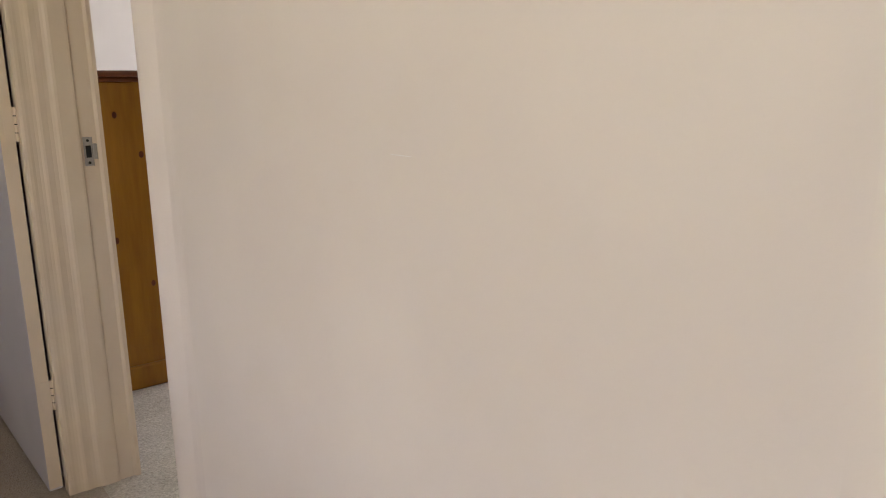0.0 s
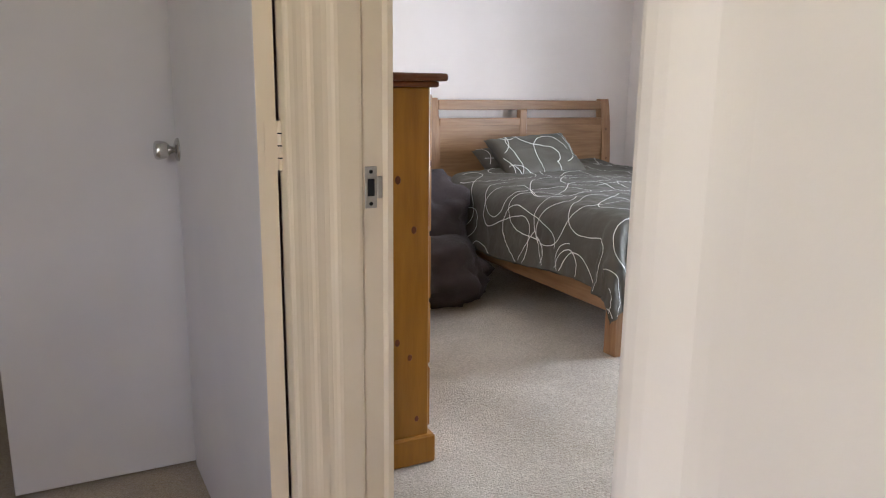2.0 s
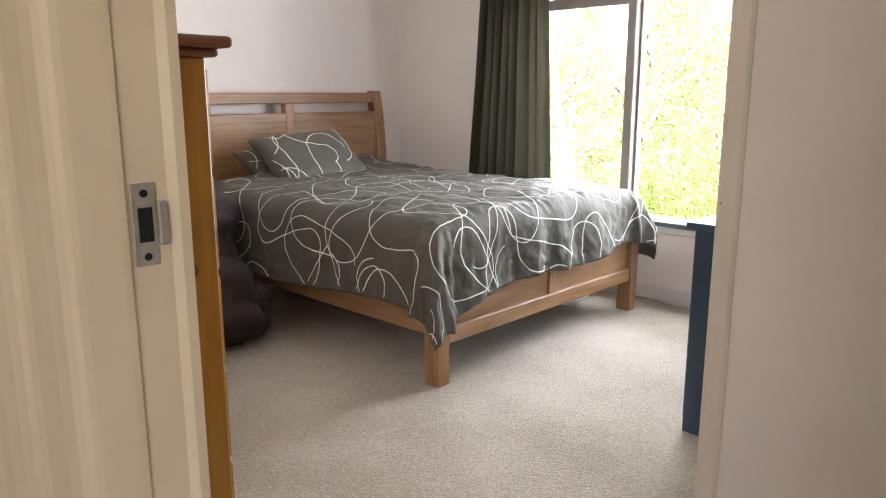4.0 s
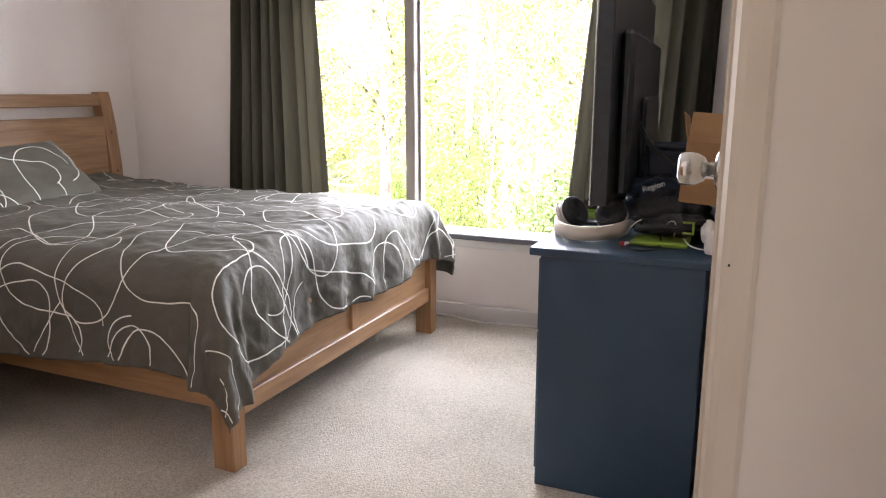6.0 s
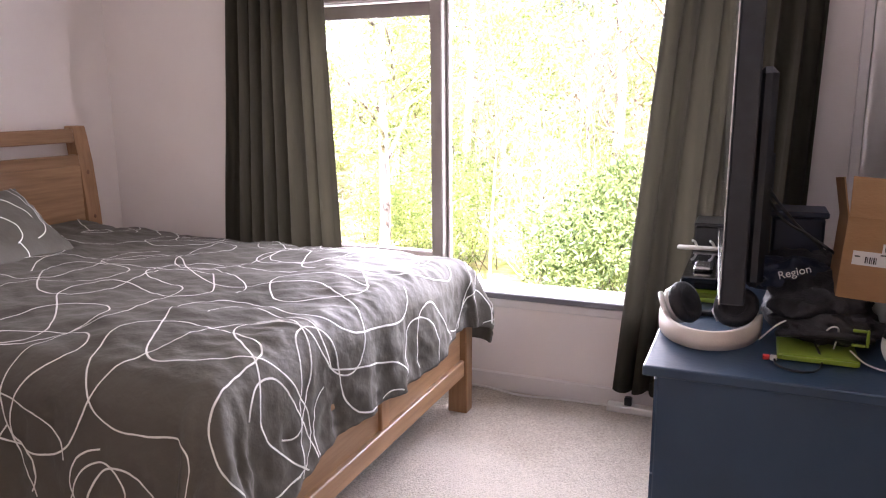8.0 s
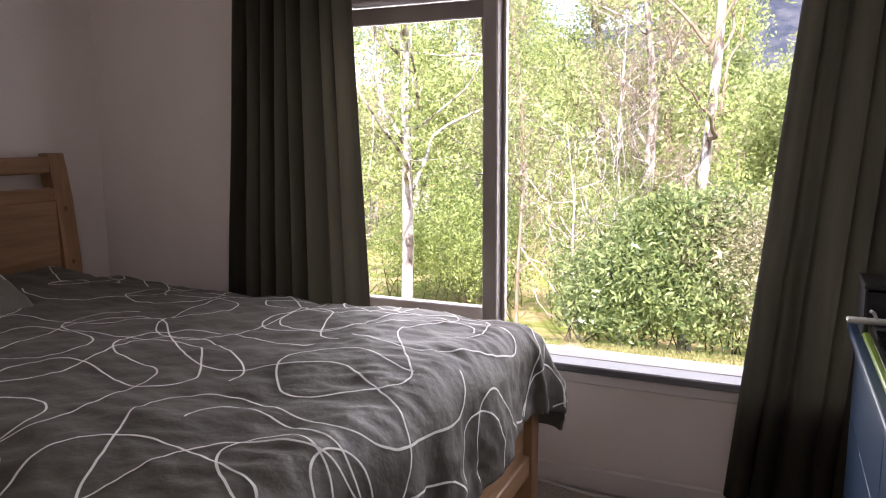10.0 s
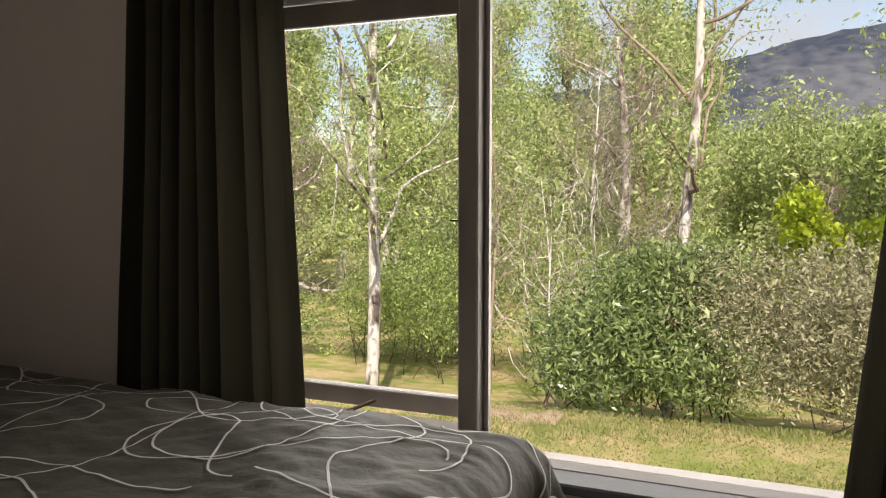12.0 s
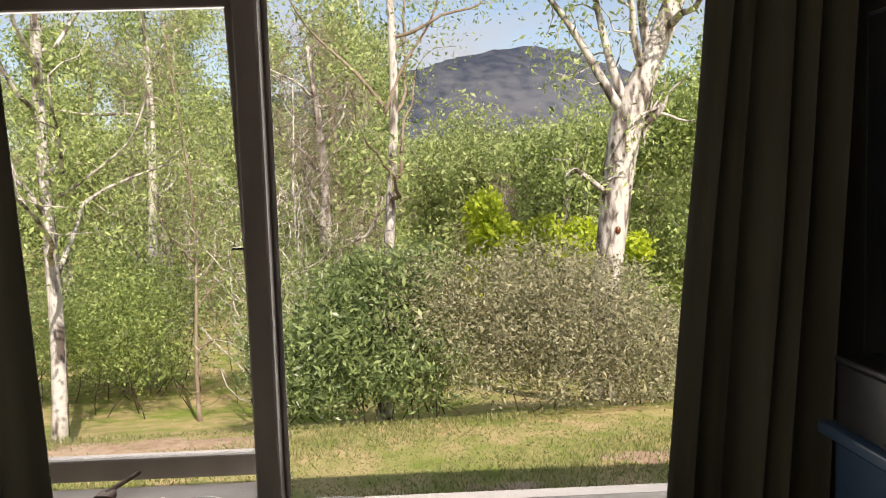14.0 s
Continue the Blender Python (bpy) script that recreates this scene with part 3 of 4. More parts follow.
def hem_s(t, side):
    return HALF + RR * 1.5708 + (0.26 if side < 0 else 0.25) + 0.025 * math.sin(t * 4.1 + side)


T_FOOT = YH - YF + RR * 1.5708


def hem_t(s):
    return T_FOOT + 0.205 - 0.055 * s + 0.02 * math.sin(s * 6) + 0.05 * min(1.0, max(0.0, (abs(s) - HALF + 0.1) / 0.25))


def cloth(fn, s_lo, s_hi, t_lo, t_hi, ns, nt, thick):
    bm = bmesh.new()
    top = []
    for j in range(nt + 1):
        row = []
        for i in range(ns + 1):
            row.append(bm.verts.new(fn(i / ns, j / nt)))
        top.append(row)
    for j in range(nt):
        for i in range(ns):
            bm.faces.new((top[j][i], top[j][i + 1], top[j + 1][i + 1], top[j + 1][i]))
    low = [[bm.verts.new(v.co + (Vector((CX, 3.75, 0.35)) - v.co).normalized() * thick) for v in row] for row in top]
    for j in range(nt):
        for i in range(ns):
            bm.faces.new((low[j][i], low[j + 1][i], low[j + 1][i + 1], low[j][i + 1]))
    rim = [(0, i) for i in range(ns)] + [(j, ns) for j in range(nt)] + [(nt, i) for i in range(ns, 0, -1)] + [(j, 0) for j in range(nt, 0, -1)]
    for (a, b_), (c, d) in zip(rim, rim[1:] + rim[:1]):
        bm.faces.new((top[a][b_], top[c][d], low[c][d], low[a][b_]))
    return bm


def duvet_grid(u, v):
    t = v * (YH - YF + RR * 1.5708 + 0.255)
    s = -hem_s(t, -1) + u * (hem_s(t, -1) + hem_s(t, 1))
    t = v * hem_t(s)
    return duvet_at(s, t)


duvet = solid("duvet", cloth(duvet_grid, 0, 1, 0, 1, 200, 200, 0.012), M_DUVET, "olive grey cotton duvet with white looping lines, spread over the bed", "duvet", smooth=True)


def scribble(rng, count, length, width, inside, start_box):
    """Wandering lines of straights and round bends that keep clear of one another; gives lists of (left, right) pairs in cloth metres."""
    out, used = [], collections.Counter()
    step, cell = 0.011, 0.055
    key = lambda x, y: (round(x / cell), round(y / cell))

    def crowd(x, y):
        kx, ky = key(x, y)
        return sum(used[(kx + a, ky + b)] for a in (-1, 0, 1) for b in (-1, 0, 1))

    def ahead(x, y, th, bend, goal, run):
        cost, k = 0.0, 0
        while run > 0:
            bend += (goal - bend) * 0.3
            th += bend * step
            x, y = x + math.cos(th) * step, y + math.sin(th) * step
            run -= step
            k += 1
            cost += min(crowd(x, y), 14) if inside(x, y) else 3.5
        return cost / max(k, 1) + rng.uniform(0, 1.5)

    for n in range(count):
        spots = [(rng.uniform(*start_box[:2]), rng.uniform(*start_box[2:])) for _ in range(60)]
        x, y = min((q for q in spots if inside(*q)), key=lambda q: crowd(*q), default=spots[0])
        th, bend, goal, run, arc, turn = rng.uniform(0, 6.28), 0.0, 0.0, 0.0, False, rng.choice((-1, 1))
        pairs, gone, trail = [], 0.0, []
        while gone < length:
            if run <= 0:
                arc = not arc
                tries = []
                for _ in range(7):
                    if arc:
                        rad = rng.uniform(0.06, 0.15)
                        tn = turn if rng.random() < 0.55 else -turn
                        tries.append((tn / rad, rad * rng.uniform(0.9, 3.0), tn))
                    else:
                        tries.append((turn * rng.uniform(-0.6, 1.2), rng.uniform(0.10, 0.42), turn))
                goal, run, turn = min(tries, key=lambda q: ahead(x, y, th, bend, q[0], q[1]))
            bend += (goal - bend) * 0.3
            th += bend * step
            x += math.cos(th) * step
            y += math.sin(th) * step
            gone += step
            run -= step
            trail.append(key(x, y))
            if len(trail) > 9:
                used[trail.pop(0)] += 1
            if not inside(x, y):
                if len(pairs) > 6:
                    out.append(pairs)
                pairs = []
                continue
            nx, ny = -math.sin(th) * width / 2, math.cos(th) * width / 2
            pairs.append(((x + nx, y + ny), (x - nx, y - ny)))
        if len(pairs) > 6:
            out.append(pairs)
    return out


def ribbons(parent, lines, at, lift):
    for pairs in lines:
        bm = bmesh.new()
        prev = None
        for l, r in pairs:
            vs = []
            for q in (l, r):
                p = at(*q)
                e = 0.004
                nrm = (at(q[0] + e, q[1]) - at(q[0] - e, q[1])).cross(at(q[0], q[1] + e) - at(q[0], q[1] - e)).normalized()
                mid = nrm if nrm.dot(OUT(p)) > 0 else -nrm
                vs.append(bm.verts.new(p + mid * lift))
            if prev:
                bm.faces.new((prev[0], prev[1], vs[1], vs[0]))
            prev = vs
        part("printed_line", bm, M_LINE, parent, smooth=True)


def OUT(p):
    return p - Vector((CX, 3.7, 0.2))


rng = random.Random(11)
duvet_in = lambda x, y: 0.01 < y < hem_t(x) - 0.012 and -hem_s(y, -1) + 0.012 < x < hem_s(y, 1) - 0.012
ribbons(duvet, scribble(rng, 29, 4.6, 0.0050, duvet_in, (-1.35, 1.35, -0.25, 2.4)), duvet_at, 0.003)


# ---- pillows ----
def pillow(name, m, w, h, d, mat, label, lines=0, seed=1):
    def at(u, v, sgn=1):
        u, v = max(-1, min(1, u)), max(-1, min(1, v))
        body = (max(0, 1 - u ** 4) * max(0, 1 - v ** 4)) ** 0.5
        pinch = 1 - 0.07 * (1 - abs(u) ** 3) * abs(v) ** 3
        pinch2 = 1 - 0.09 * (1 - abs(v) ** 3) * abs(u) ** 3
        bumpy = 1 + 0.25 * fold(u * 1.5, v * 1.5, seed, 1.3)
        return m @ Vector((u * w / 2 * pinch2, v * h / 2 * pinch, sgn * d / 2 * body * bumpy + 0.006 * fold(u, v, seed + 3, 5)))

    bm = bmesh.new()
    n = 36
    for sgn in (1, -1):
        g = [[bm.verts.new(at(-1 + 2 * i / n, -1 + 2 * j / n, sgn)) for i in range(n + 1)] for j in range(n + 1)]
        for j in range(n):
            for i in range(n):
                bm.faces.new((g[j][i], g[j][i + 1], g[j + 1][i + 1], g[j + 1][i]))
    bmesh.ops.remove_doubles(bm, verts=list(bm.verts), dist=0.0006)
    ob = solid(name, bm, mat, label, "pillow", smooth=True)
    if lines:
        flat = lambda x, y: at(x / (w / 2), y / (h / 2))
        inside = lambda x, y: abs(x) < w * 0.485 and abs(y) < h * 0.48
        todo = scribble(random.Random(seed), lines, 1.4, 0.0050, inside, (-w * 0.5, w * 0.5, -h * 0.5, h * 0.5))
        nrm = m.to_3x3() @ Vector((0, 0, 1))
        for pairs in todo:
            b2 = bmesh.new()
            prev = None
            for l, r in pairs:
                vs = [b2.verts.new(flat(*q) + nrm * 0.004) for q in (l, r)]
                if prev:
                    b2.faces.new((prev[0], prev[1], vs[1], vs[0]))
                prev = vs
            part("printed_line", b2, M_LINE, ob, smooth=True)
    return ob


pillow("pillow", pose(2.785, 4.565, 0.705, 32, 0, 4), 0.68, 0.40, 0.14, M_DUVET, "olive grey lined pillow tucked behind the front one", lines=8, seed=5)
pillow("pillow", pose(2.80, 4.44, 0.775, 42, -3, 5), 0.68, 0.40, 0.15, M_DUVET, "olive grey pillow with white looping lines, leaning on the headboard", lines=9, seed=8)
pillow("pillow", pose(3.30, 4.60, 0.665, 8, 0, -3), 0.62, 0.40, 0.10, M_DUVET, "flat olive grey pillow under the duvet edge", lines=7, seed=14)

# ---- pine chest ----
chest = thing("chest_of_drawers", (0.76, 2.7, 0.0), "tall orange pine chest of five drawers beside the doorway", "chest of drawers")
part("body", box(0.565, 0.972, 2.282, 3.12, 0.095, 1.222, 0.004), M_PINE, chest)
part("plinth", box(0.565, 0.993, 2.268, 3.134, 0.0, 0.10, 0.006), M_PINE, chest)
part("cornice", box(0.565, 0.990, 2.258, 3.142, 1.222, 1.240, 0.007, 2), M_PINE_TOP, chest)
part("top", box(0.56, 1.010, 2.236, 3.162, 1.240, 1.263, 0.008, 2), M_PINE_TOP, chest, "darker overhanging top")
for i in range(5):
    z0 = 0.115 + i * 0.22
    dr = part("drawer", box(0.972, 0.990, 2.305, 3.097, z0, z0 + 0.208, 0.007, 2), M_PINE, chest)
    for yy in (2.48, 2.92):
        part("knob", lathe([(0.010, 0), (0.008, 0.01), (0.016, 0.02), (0.017, 0.028), (0.010, 0.034)], pose(0.990, yy, z0 + 0.104, 0, 90, 0), 14), M_PINE, dr, smooth=True)
for kx, kz, kr in ((0.864, 0.947, 0.012), (0.918, 0.79, 0.011), (0.862, 0.43, 0.011), (0.905, 0.375, 0.010), (0.78, 1.10, 0.011), (0.74, 0.62, 0.012), (0.93, 0.16, 0.009)):
    knot(chest, kx, 2.2822, kz, kr)


# ---- beanbag ----
def blob(centre, size, seed, rough=0.10, flat=0.0, seg=60):
    bm = bmesh.new()
    bmesh.ops.create_uvsphere(bm, u_segments=seg, v_segments=seg // 2, radius=1.0)
    c, s = Vector(centre), Vector(size)
    for v in bm.verts:
        d = v.co.normalized()
        k = 1 + rough * noise.noise(d * 1.7 + Vector((seed, 0, 0))) + rough * 0.5 * noise.noise(d * 4 + Vector((seed, 3, 0))) - rough * 0.35 * abs(noise.noise(d * 6 + Vector((0, seed, 3)))) - rough * 0.22 * abs(noise.noise(d * 13 + Vector((seed, seed, 1))))
        p = Vector((d.x * s.x, d.y * s.y, d.z * s.z)) * k
        v.co = c + p
        if v.co.z < flat:
            v.co.z = flat
    return bm


bean = thing("beanbag", (1.72, 4.15, 0.0), "slumped dark plum-grey corduroy beanbag beside the bed", "beanbag")
part("seat", blob((1.74, 4.05, 0.20), (0.40, 0.40, 0.24), 2.0, 0.22), M_BEAN, bean, smooth=True)
part("back", blob((1.76, 4.25, 0.44), (0.40, 0.27, 0.33), 5.0, 0.32), M_BEAN, bean, smooth=True)
part("bulge", blob((1.90, 3.90, 0.16), (0.20, 0.18, 0.17), 9.0, 0.22), M_BEAN, bean, smooth=True)

# ---- blue drawers with television and clutter ----
dresser = thing("dresser", (3.1, 1.71, 0.0), "slate blue painted drawer unit against the wall", "chest of drawers")
part("body", box(2.493, 3.72, 1.480, 1.928, 0.0, 0.714, 0.003), M_BLUE, dresser)
part("top", box(2.478, 3.735, 1.468, 1.957, 0.714, 0.737, 0.004, 2), M_BLUE, dresser)
for c in range(2):
    for r in range(3):
        x0, z0 = 2.506 + c * 0.604, 0.05 + r * 0.218
        dr = part("drawer", box(x0, x0 + 0.599, 1.928, 1.935, z0, z0 + 0.2145, 0.001), M_BLUE, dresser)

tv = thing("television", (3.27, 1.82, 0.738), "large flat black television standing on the blue drawers", "television")
mT = Matrix.Translation((2.612, 1.807, 0)) @ Matrix.Rotation(radians(2.75), 4, "Z")


def tv_part(name, dims, mat, bev=0.003, parent=None):
    bm = box(*dims, bev)
    bm.transform(mT)
    return part(name, bm, mat, parent or tv)


tv_part("casing", (0, 1.12, -0.036, 0.012, 0.845, 1.51), M_TVBACK, 0.004)
tv_part("screen", (0.012, 1.108, 0.0122, 0.0135, 0.868, 1.50), M_SCREEN, 0)
tv_part("bezel", (0, 1.12, 0.0122, 0.0165, 0.845, 0.8595), M_STEEL, 0.001)
tv_part("bezel", (0, 0.006, 0.0122, 0.0155, 0.8605, 1.51), M_STEEL, 0.001)
tv_part("back_cover", (0.13, 0.99, -0.078, -0.036, 0.855, 1.345), M_TVBACK, 0.014)
tv_part("power_box", (0.34, 0.80, -0.098, -0.078, 0.87, 1.15), M_TVBACK, 0.008)
for x in (0.29, 0.94):
    tv_part("foot", (x - 0.012, x + 0.012, -0.09, 0.09, 0.738, 0.75), M_BLACK, 0.003)
    tv_part("stem", (x - 0.010, x + 0.010, -0.016, 0.006, 0.75, 0.846), M_BLACK, 0.002)

# headset lying with its band towards the room
hs = thing("headset", (2.75, 1.845, 0.738), "cream and black over-ear headset lying on the blue drawers", "headset")
arc = [(2.80 - 0.185 * math.sin(a), 1.845 + 0.108 * math.cos(a)) for a in [math.pi * i / 24 for i in range(25)]]
bm = bmesh.new()
prev = None
for i, (x, y) in enumerate(arc):
    nx, ny = (x - 2.80) / 0.185 ** 2, (y - 1.845) / 0.108 ** 2
    ln = math.hypot(nx, ny)
    nx, ny = nx / ln * 0.007, ny / ln * 0.007
    ring = [bm.verts.new(q) for q in ((x + nx, y + ny, 0.741), (x + nx * 1.3, y + ny * 1.3, 0.76), (x + nx, y + ny, 0.782), (x - nx, y - ny, 0.782), (x - nx * 1.3, y - ny * 1.3, 0.76), (x - nx, y - ny, 0.741))]
    if prev:
        for k in range(6):
            bm.faces.new((prev[k], prev[(k + 1) % 6], ring[(k + 1) % 6], ring[k]))
    else:
        bm.faces.new(ring)
    prev = ring
bm.faces.new(prev)
part("headband", bm, M_CREAM_PL, hs, "cream padded headband", True)
for y, aim in ((1.915, (-0.35, -0.75, 0.45)), (1.785, (-0.72, 0.25, 0.60))):
    m = Matrix.Translation((2.795, y, 0.790)) @ Vector(aim).to_track_quat("Z", "Y").to_matrix().to_4x4()
    cup_ = part("ear_cup", lathe([(0.035, -0.022), (0.045, -0.014), (0.047, 0.0), (0.043, 0.006)], m, 24), M_WHITE_PL, hs, "white outer shell", True)
    part("cushion", lathe([(0.048, 0.004), (0.052, 0.014), (0.048, 0.027), (0.036, 0.031), (0.026, 0.020), (0.020, 0.014)], m, 24), M_CLOTH_BLK, cup_, "black ear cushion", True)
    part("yoke", tube([m @ Vector((-0.04, -0.03, -0.018)), m @ Vector((-0.055, -0.01, -0.01)), m @ Vector((-0.05, 0.02, -0.01)), m @ Vector((-0.035, 0.04, -0.016))], 0.007, 8), M_WHITE_PL, cup_, "white yoke", True)

bag = thing("backpack", (2.90, 1.60, 0.738), "black nylon bag slumped on the blue drawers", "bag")
part("body", blob((2.86, 1.615, 0.795), (0.20, 0.12, 0.085), 3.0, 0.24, 0.752), M_CLOTH_BLK, bag, smooth=True)
part("flap", blob((3.02, 1.635, 0.85), (0.13, 0.10, 0.06), 7.0, 0.3, 0.738), M_CLOTH_BLK, bag, smooth=True)
part("pocket", blob((2.735, 1.60, 0.790), (0.075, 0.105, 0.034), 8.0, 0.3, 0.754), M_CLOTH_BLK, bag, smooth=True)
part("strap", tube(smooth_path([(2.70, 1.70, 0.77), (2.665, 1.66, 0.785), (2.66, 1.60, 0.79), (2.67, 1.545, 0.785), (2.71, 1.515, 0.77)]), 0.008, 6), M_CLOTH_BLK, bag, smooth=True)
buckle = part("buckle", box(2.640, 2.648, 1.530, 1.536, 0.775, 0.812, 0.002), M_LIME, bag, "lime green buckle")
for q in ((2.640, 2.648, 1.536, 1.562, 0.806, 0.812), (2.640, 2.648, 1.536, 1.562, 0.775, 0.781)):
    part("bar", box(*q, 0.002), M_LIME, buckle)

cardbox = thing("cardboard_box", (2.85, 1.53, 0.84), "small open brown cardboard box with a white label", "box")
mX = Matrix.Translation((2.75, 1.458, 0.843)) @ Matrix.Rotation(radians(4), 4, "X") @ Matrix.Rotation(radians(6), 4, "Y")


def card(name, dims, turn=None, parent=None, mat=None, label=""):
    bm = box(*dims)
    if turn:
        bm.transform(turn)
    bm.transform(mX)
    return part(name, bm, mat or M_CARD, parent or cardbox, label)


card("front", (0, 0.003, 0, 0.132, 0, 0.176))
card("back", (0.17, 0.173, 0, 0.132, 0, 0.176))
card("side", (0.003, 0.17, 0, 0.003, 0, 0.176))
card("side", (0.003, 0.17, 0.129, 0.132, 0, 0.176))
card("bottom", (0.003, 0.17, 0.003, 0.129, 0, 0.003))
card("flap", (0.0, 0.003, 0.002, 0.130, 0.1765, 0.272), Matrix.Translation((0, 0, 0.1765)) @ Matrix.Rotation(radians(24), 4, "Y") @ Matrix.Translation((0, 0, -0.1765)))
card("flap", (0.003, 0.17, 0.129, 0.132, 0.1765, 0.262), Matrix.Translation((0, 0.13, 0.1765)) @ Matrix.Rotation(radians(-14), 4, "X") @ Matrix.Translation((0, -0.13, -0.1765)))
card("flap", (0.003, 0.17, 0.0, 0.003, 0.1765, 0.262), Matrix.Translation((0, 0, 0.1765)) @ Matrix.Rotation(radians(10), 4, "X") @ Matrix.Translation((0, 0, -0.1765)))
lab = card("label", (-0.0012, 0.0, 0.012, 0.112, 0.075, 0.105), None, None, M_PAPER, "white shipping label")
card("label", (-0.0013, -0.0001, 0.012, 0.058, 0.105, 0.125), None, None, M_PAPER, "white shipping label")
for i, (a, w) in enumerate(((0.066, 0.0015), (0.069, 0.003), (0.074, 0.0015), (0.077, 0.0025), (0.082, 0.0015), (0.085, 0.003))):
    card("bar", (-0.0022, -0.0012, a, a + w, 0.080, 0.094), None, lab, M_INK)
for a, b_, z in ((0.018, 0.045, 0.080), (0.03, 0.06, 0.099), (0.098, 0.108, 0.092)):
    card("bar", (-0.0022, -0.0012, a, b_, z, z + 0.003), None, lab, M_INK)
for i in range(5):
    card("bar", (-0.0022, -0.0013, 0.040 + i * 0.003, 0.0415 + i * 0.003, 0.108, 0.121), None, lab, M_INK)

tub = thing("blue_tub", (3.05, 1.66, 0.86), "dark blue lidded plastic tub behind the bag", "tub")
part("body", box(3.0, 3.12, 1.60, 1.72, 0.738, 0.985, 0.008, 2), M_DKBLUE, tub)
part("lid", box(2.993, 3.127, 1.593, 1.727, 0.985, 1.0, 0.004, 2), M_DKBLUE, tub)
cap = thing("printed_cloth", (2.86, 1.68, 0.82), "dark navy cloth with white printed lettering over the bag", "cloth")
part("cloth", blob((2.90, 1.675, 0.858), (0.075, 0.09, 0.045), 12.0, 0.3), M_DKBLUE, cap, smooth=True)
cur = bpy.data.curves.new("lettering", "FONT")
cur.body, cur.size, cur.extrude, cur.align_x = "Region", 0.026, 0.0006, "CENTER"
cur.materials.append(M_PAPER)
txt = new("lettering", cur)
txt.parent = cap
txt.matrix_local = Matrix.Translation((-0.050, -0.012, 0.058)) @ Euler((radians(66), radians(-20), radians(-96))).to_matrix().to_4x4()
tagged(txt, "white printed word")


def cable(pts, r=0.0025, mat=None, name="cable", label="thin black cable trailing over the drawers"):
    return solid(name, tube(smooth_path(pts), r, 6), mat or M_BLACK, label, "cable", smooth=True)


cable([(2.95, 1.76, 1.10), (2.93, 1.72, 1.04), (2.92, 1.66, 0.97), (2.90, 1.60, 0.93), (2.92, 1.56, 0.90)], 0.004)
cable([(2.96, 1.75, 1.06), (2.93, 1.70, 0.99), (2.91, 1.64, 0.955), (2.92, 1.60, 0.91)], 0.0035)
cable([(2.60, 1.705, 0.742), (2.57, 1.70, 0.741), (2.545, 1.67, 0.741), (2.56, 1.63, 0.741), (2.62, 1.615, 0.745), (2.69, 1.63, 0.77), (2.74, 1.64, 0.80)])
cable([(2.72, 1.735, 0.745), (2.70, 1.70, 0.79), (2.72, 1.67, 0.80), (2.76, 1.66, 0.78)], 0.002, M_WHITE_PL, label="thin white cable tangled round the bag")
cable([(2.70, 1.62, 0.742), (2.665, 1.605, 0.80), (2.67, 1.585, 0.80), (2.69, 1.59, 0.742)], 0.002, M_WHITE_PL, label="thin white cable tangled round the bag")
cable([(2.66, 1.56, 0.76), (2.62, 1.535, 0.748), (2.60, 1.50, 0.745), (2.62, 1.475, 0.75)], 0.002, M_WHITE_PL, label="thin white cable tangled round the bag")
plug = thing("cable_plug", (2.605, 1.712, 0.738), "small red and white cable plug on the drawers", "plug")
part("tip", box(2.60, 2.612, 1.714, 1.728, 0.7385, 0.749, 0.002), M_RED, plug)
part("sleeve", box(2.60, 2.612, 1.700, 1.714, 0.7385, 0.749, 0.002), M_WHITE_PL, plug)
gr = thing("green_case", (2.66, 1.61, 0.738), "lime green flat plastic case under the bag", "case")
part("shell", box(2.615, 2.74, 1.545, 1.700, 0.7385, 0.752, 0.004, 2), M_LIME, gr)
part("rim", box(2.609, 2.615, 1.55, 1.69, 0.741, 0.750, 0.001), M_LIME, gr)

pad = thing("game_controller", (2.60, 1.485, 0.738), "white game controller leaning at the edge of the drawers", "game controller")
part("shell", blob((2.62, 1.490, 0.790), (0.045, 0.022, 0.035), 4.0, 0.12), M_WHITE_PL, pad, smooth=True)
part("grip", blob((2.585, 1.478, 0.762), (0.022, 0.020, 0.040), 6.0, 0.1, 0.7385), M_WHITE_PL, pad, smooth=True)
part("stick", lathe([(0.006, 0), (0.005, 0.008), (0.009, 0.012), (0.008, 0.016)], pose(2.60, 1.51, 0.815, 20, -30, 0), 12), M_BLACK, pad, smooth=True)

disc = thing("disc_case_stack", (3.2, 1.9, 0.738), "stack of dark clear cases on lime green ones", "cases")
part("case", box(3.02, 3.19, 1.838, 1.938, 0.7385, 0.752, 0.003), M_LIME, disc, "lime green case")
part("case", box(3.06, 3.50, 1.842, 1.944, 0.753, 0.765, 0.003), M_LIME, disc, "lime green case")
part("case", box(3.05, 3.48, 1.842, 1.936, 0.766, 0.800, 0.004), M_SCREEN, disc, "glossy black case")
part("wrapping", box(3.12, 3.20, 1.86, 1.91, 0.8005, 0.815, 0.006, 2), M_STEEL, disc, "crumpled clear wrapping")
blk = thing("black_box", (3.6, 1.88, 0.738), "small black box at the back of the drawers", "box")
part("body", box(3.54, 3.70, 1.84, 1.94, 0.7385, 0.86, 0.005), M_BLACK, blk)
part("lid", box(3.536, 3.704, 1.838, 1.943, 0.86, 0.872, 0.003), M_BLACK, blk)
hg = thing("clip_hanger", (3.46, 1.90, 0.80), "white plastic clip hanger lying on the cases", "hanger")
part("bar", box(3.425, 3.455, 1.825, 1.985, 0.8005, 0.812, 0.005, 2), M_WHITE_PL, hg)
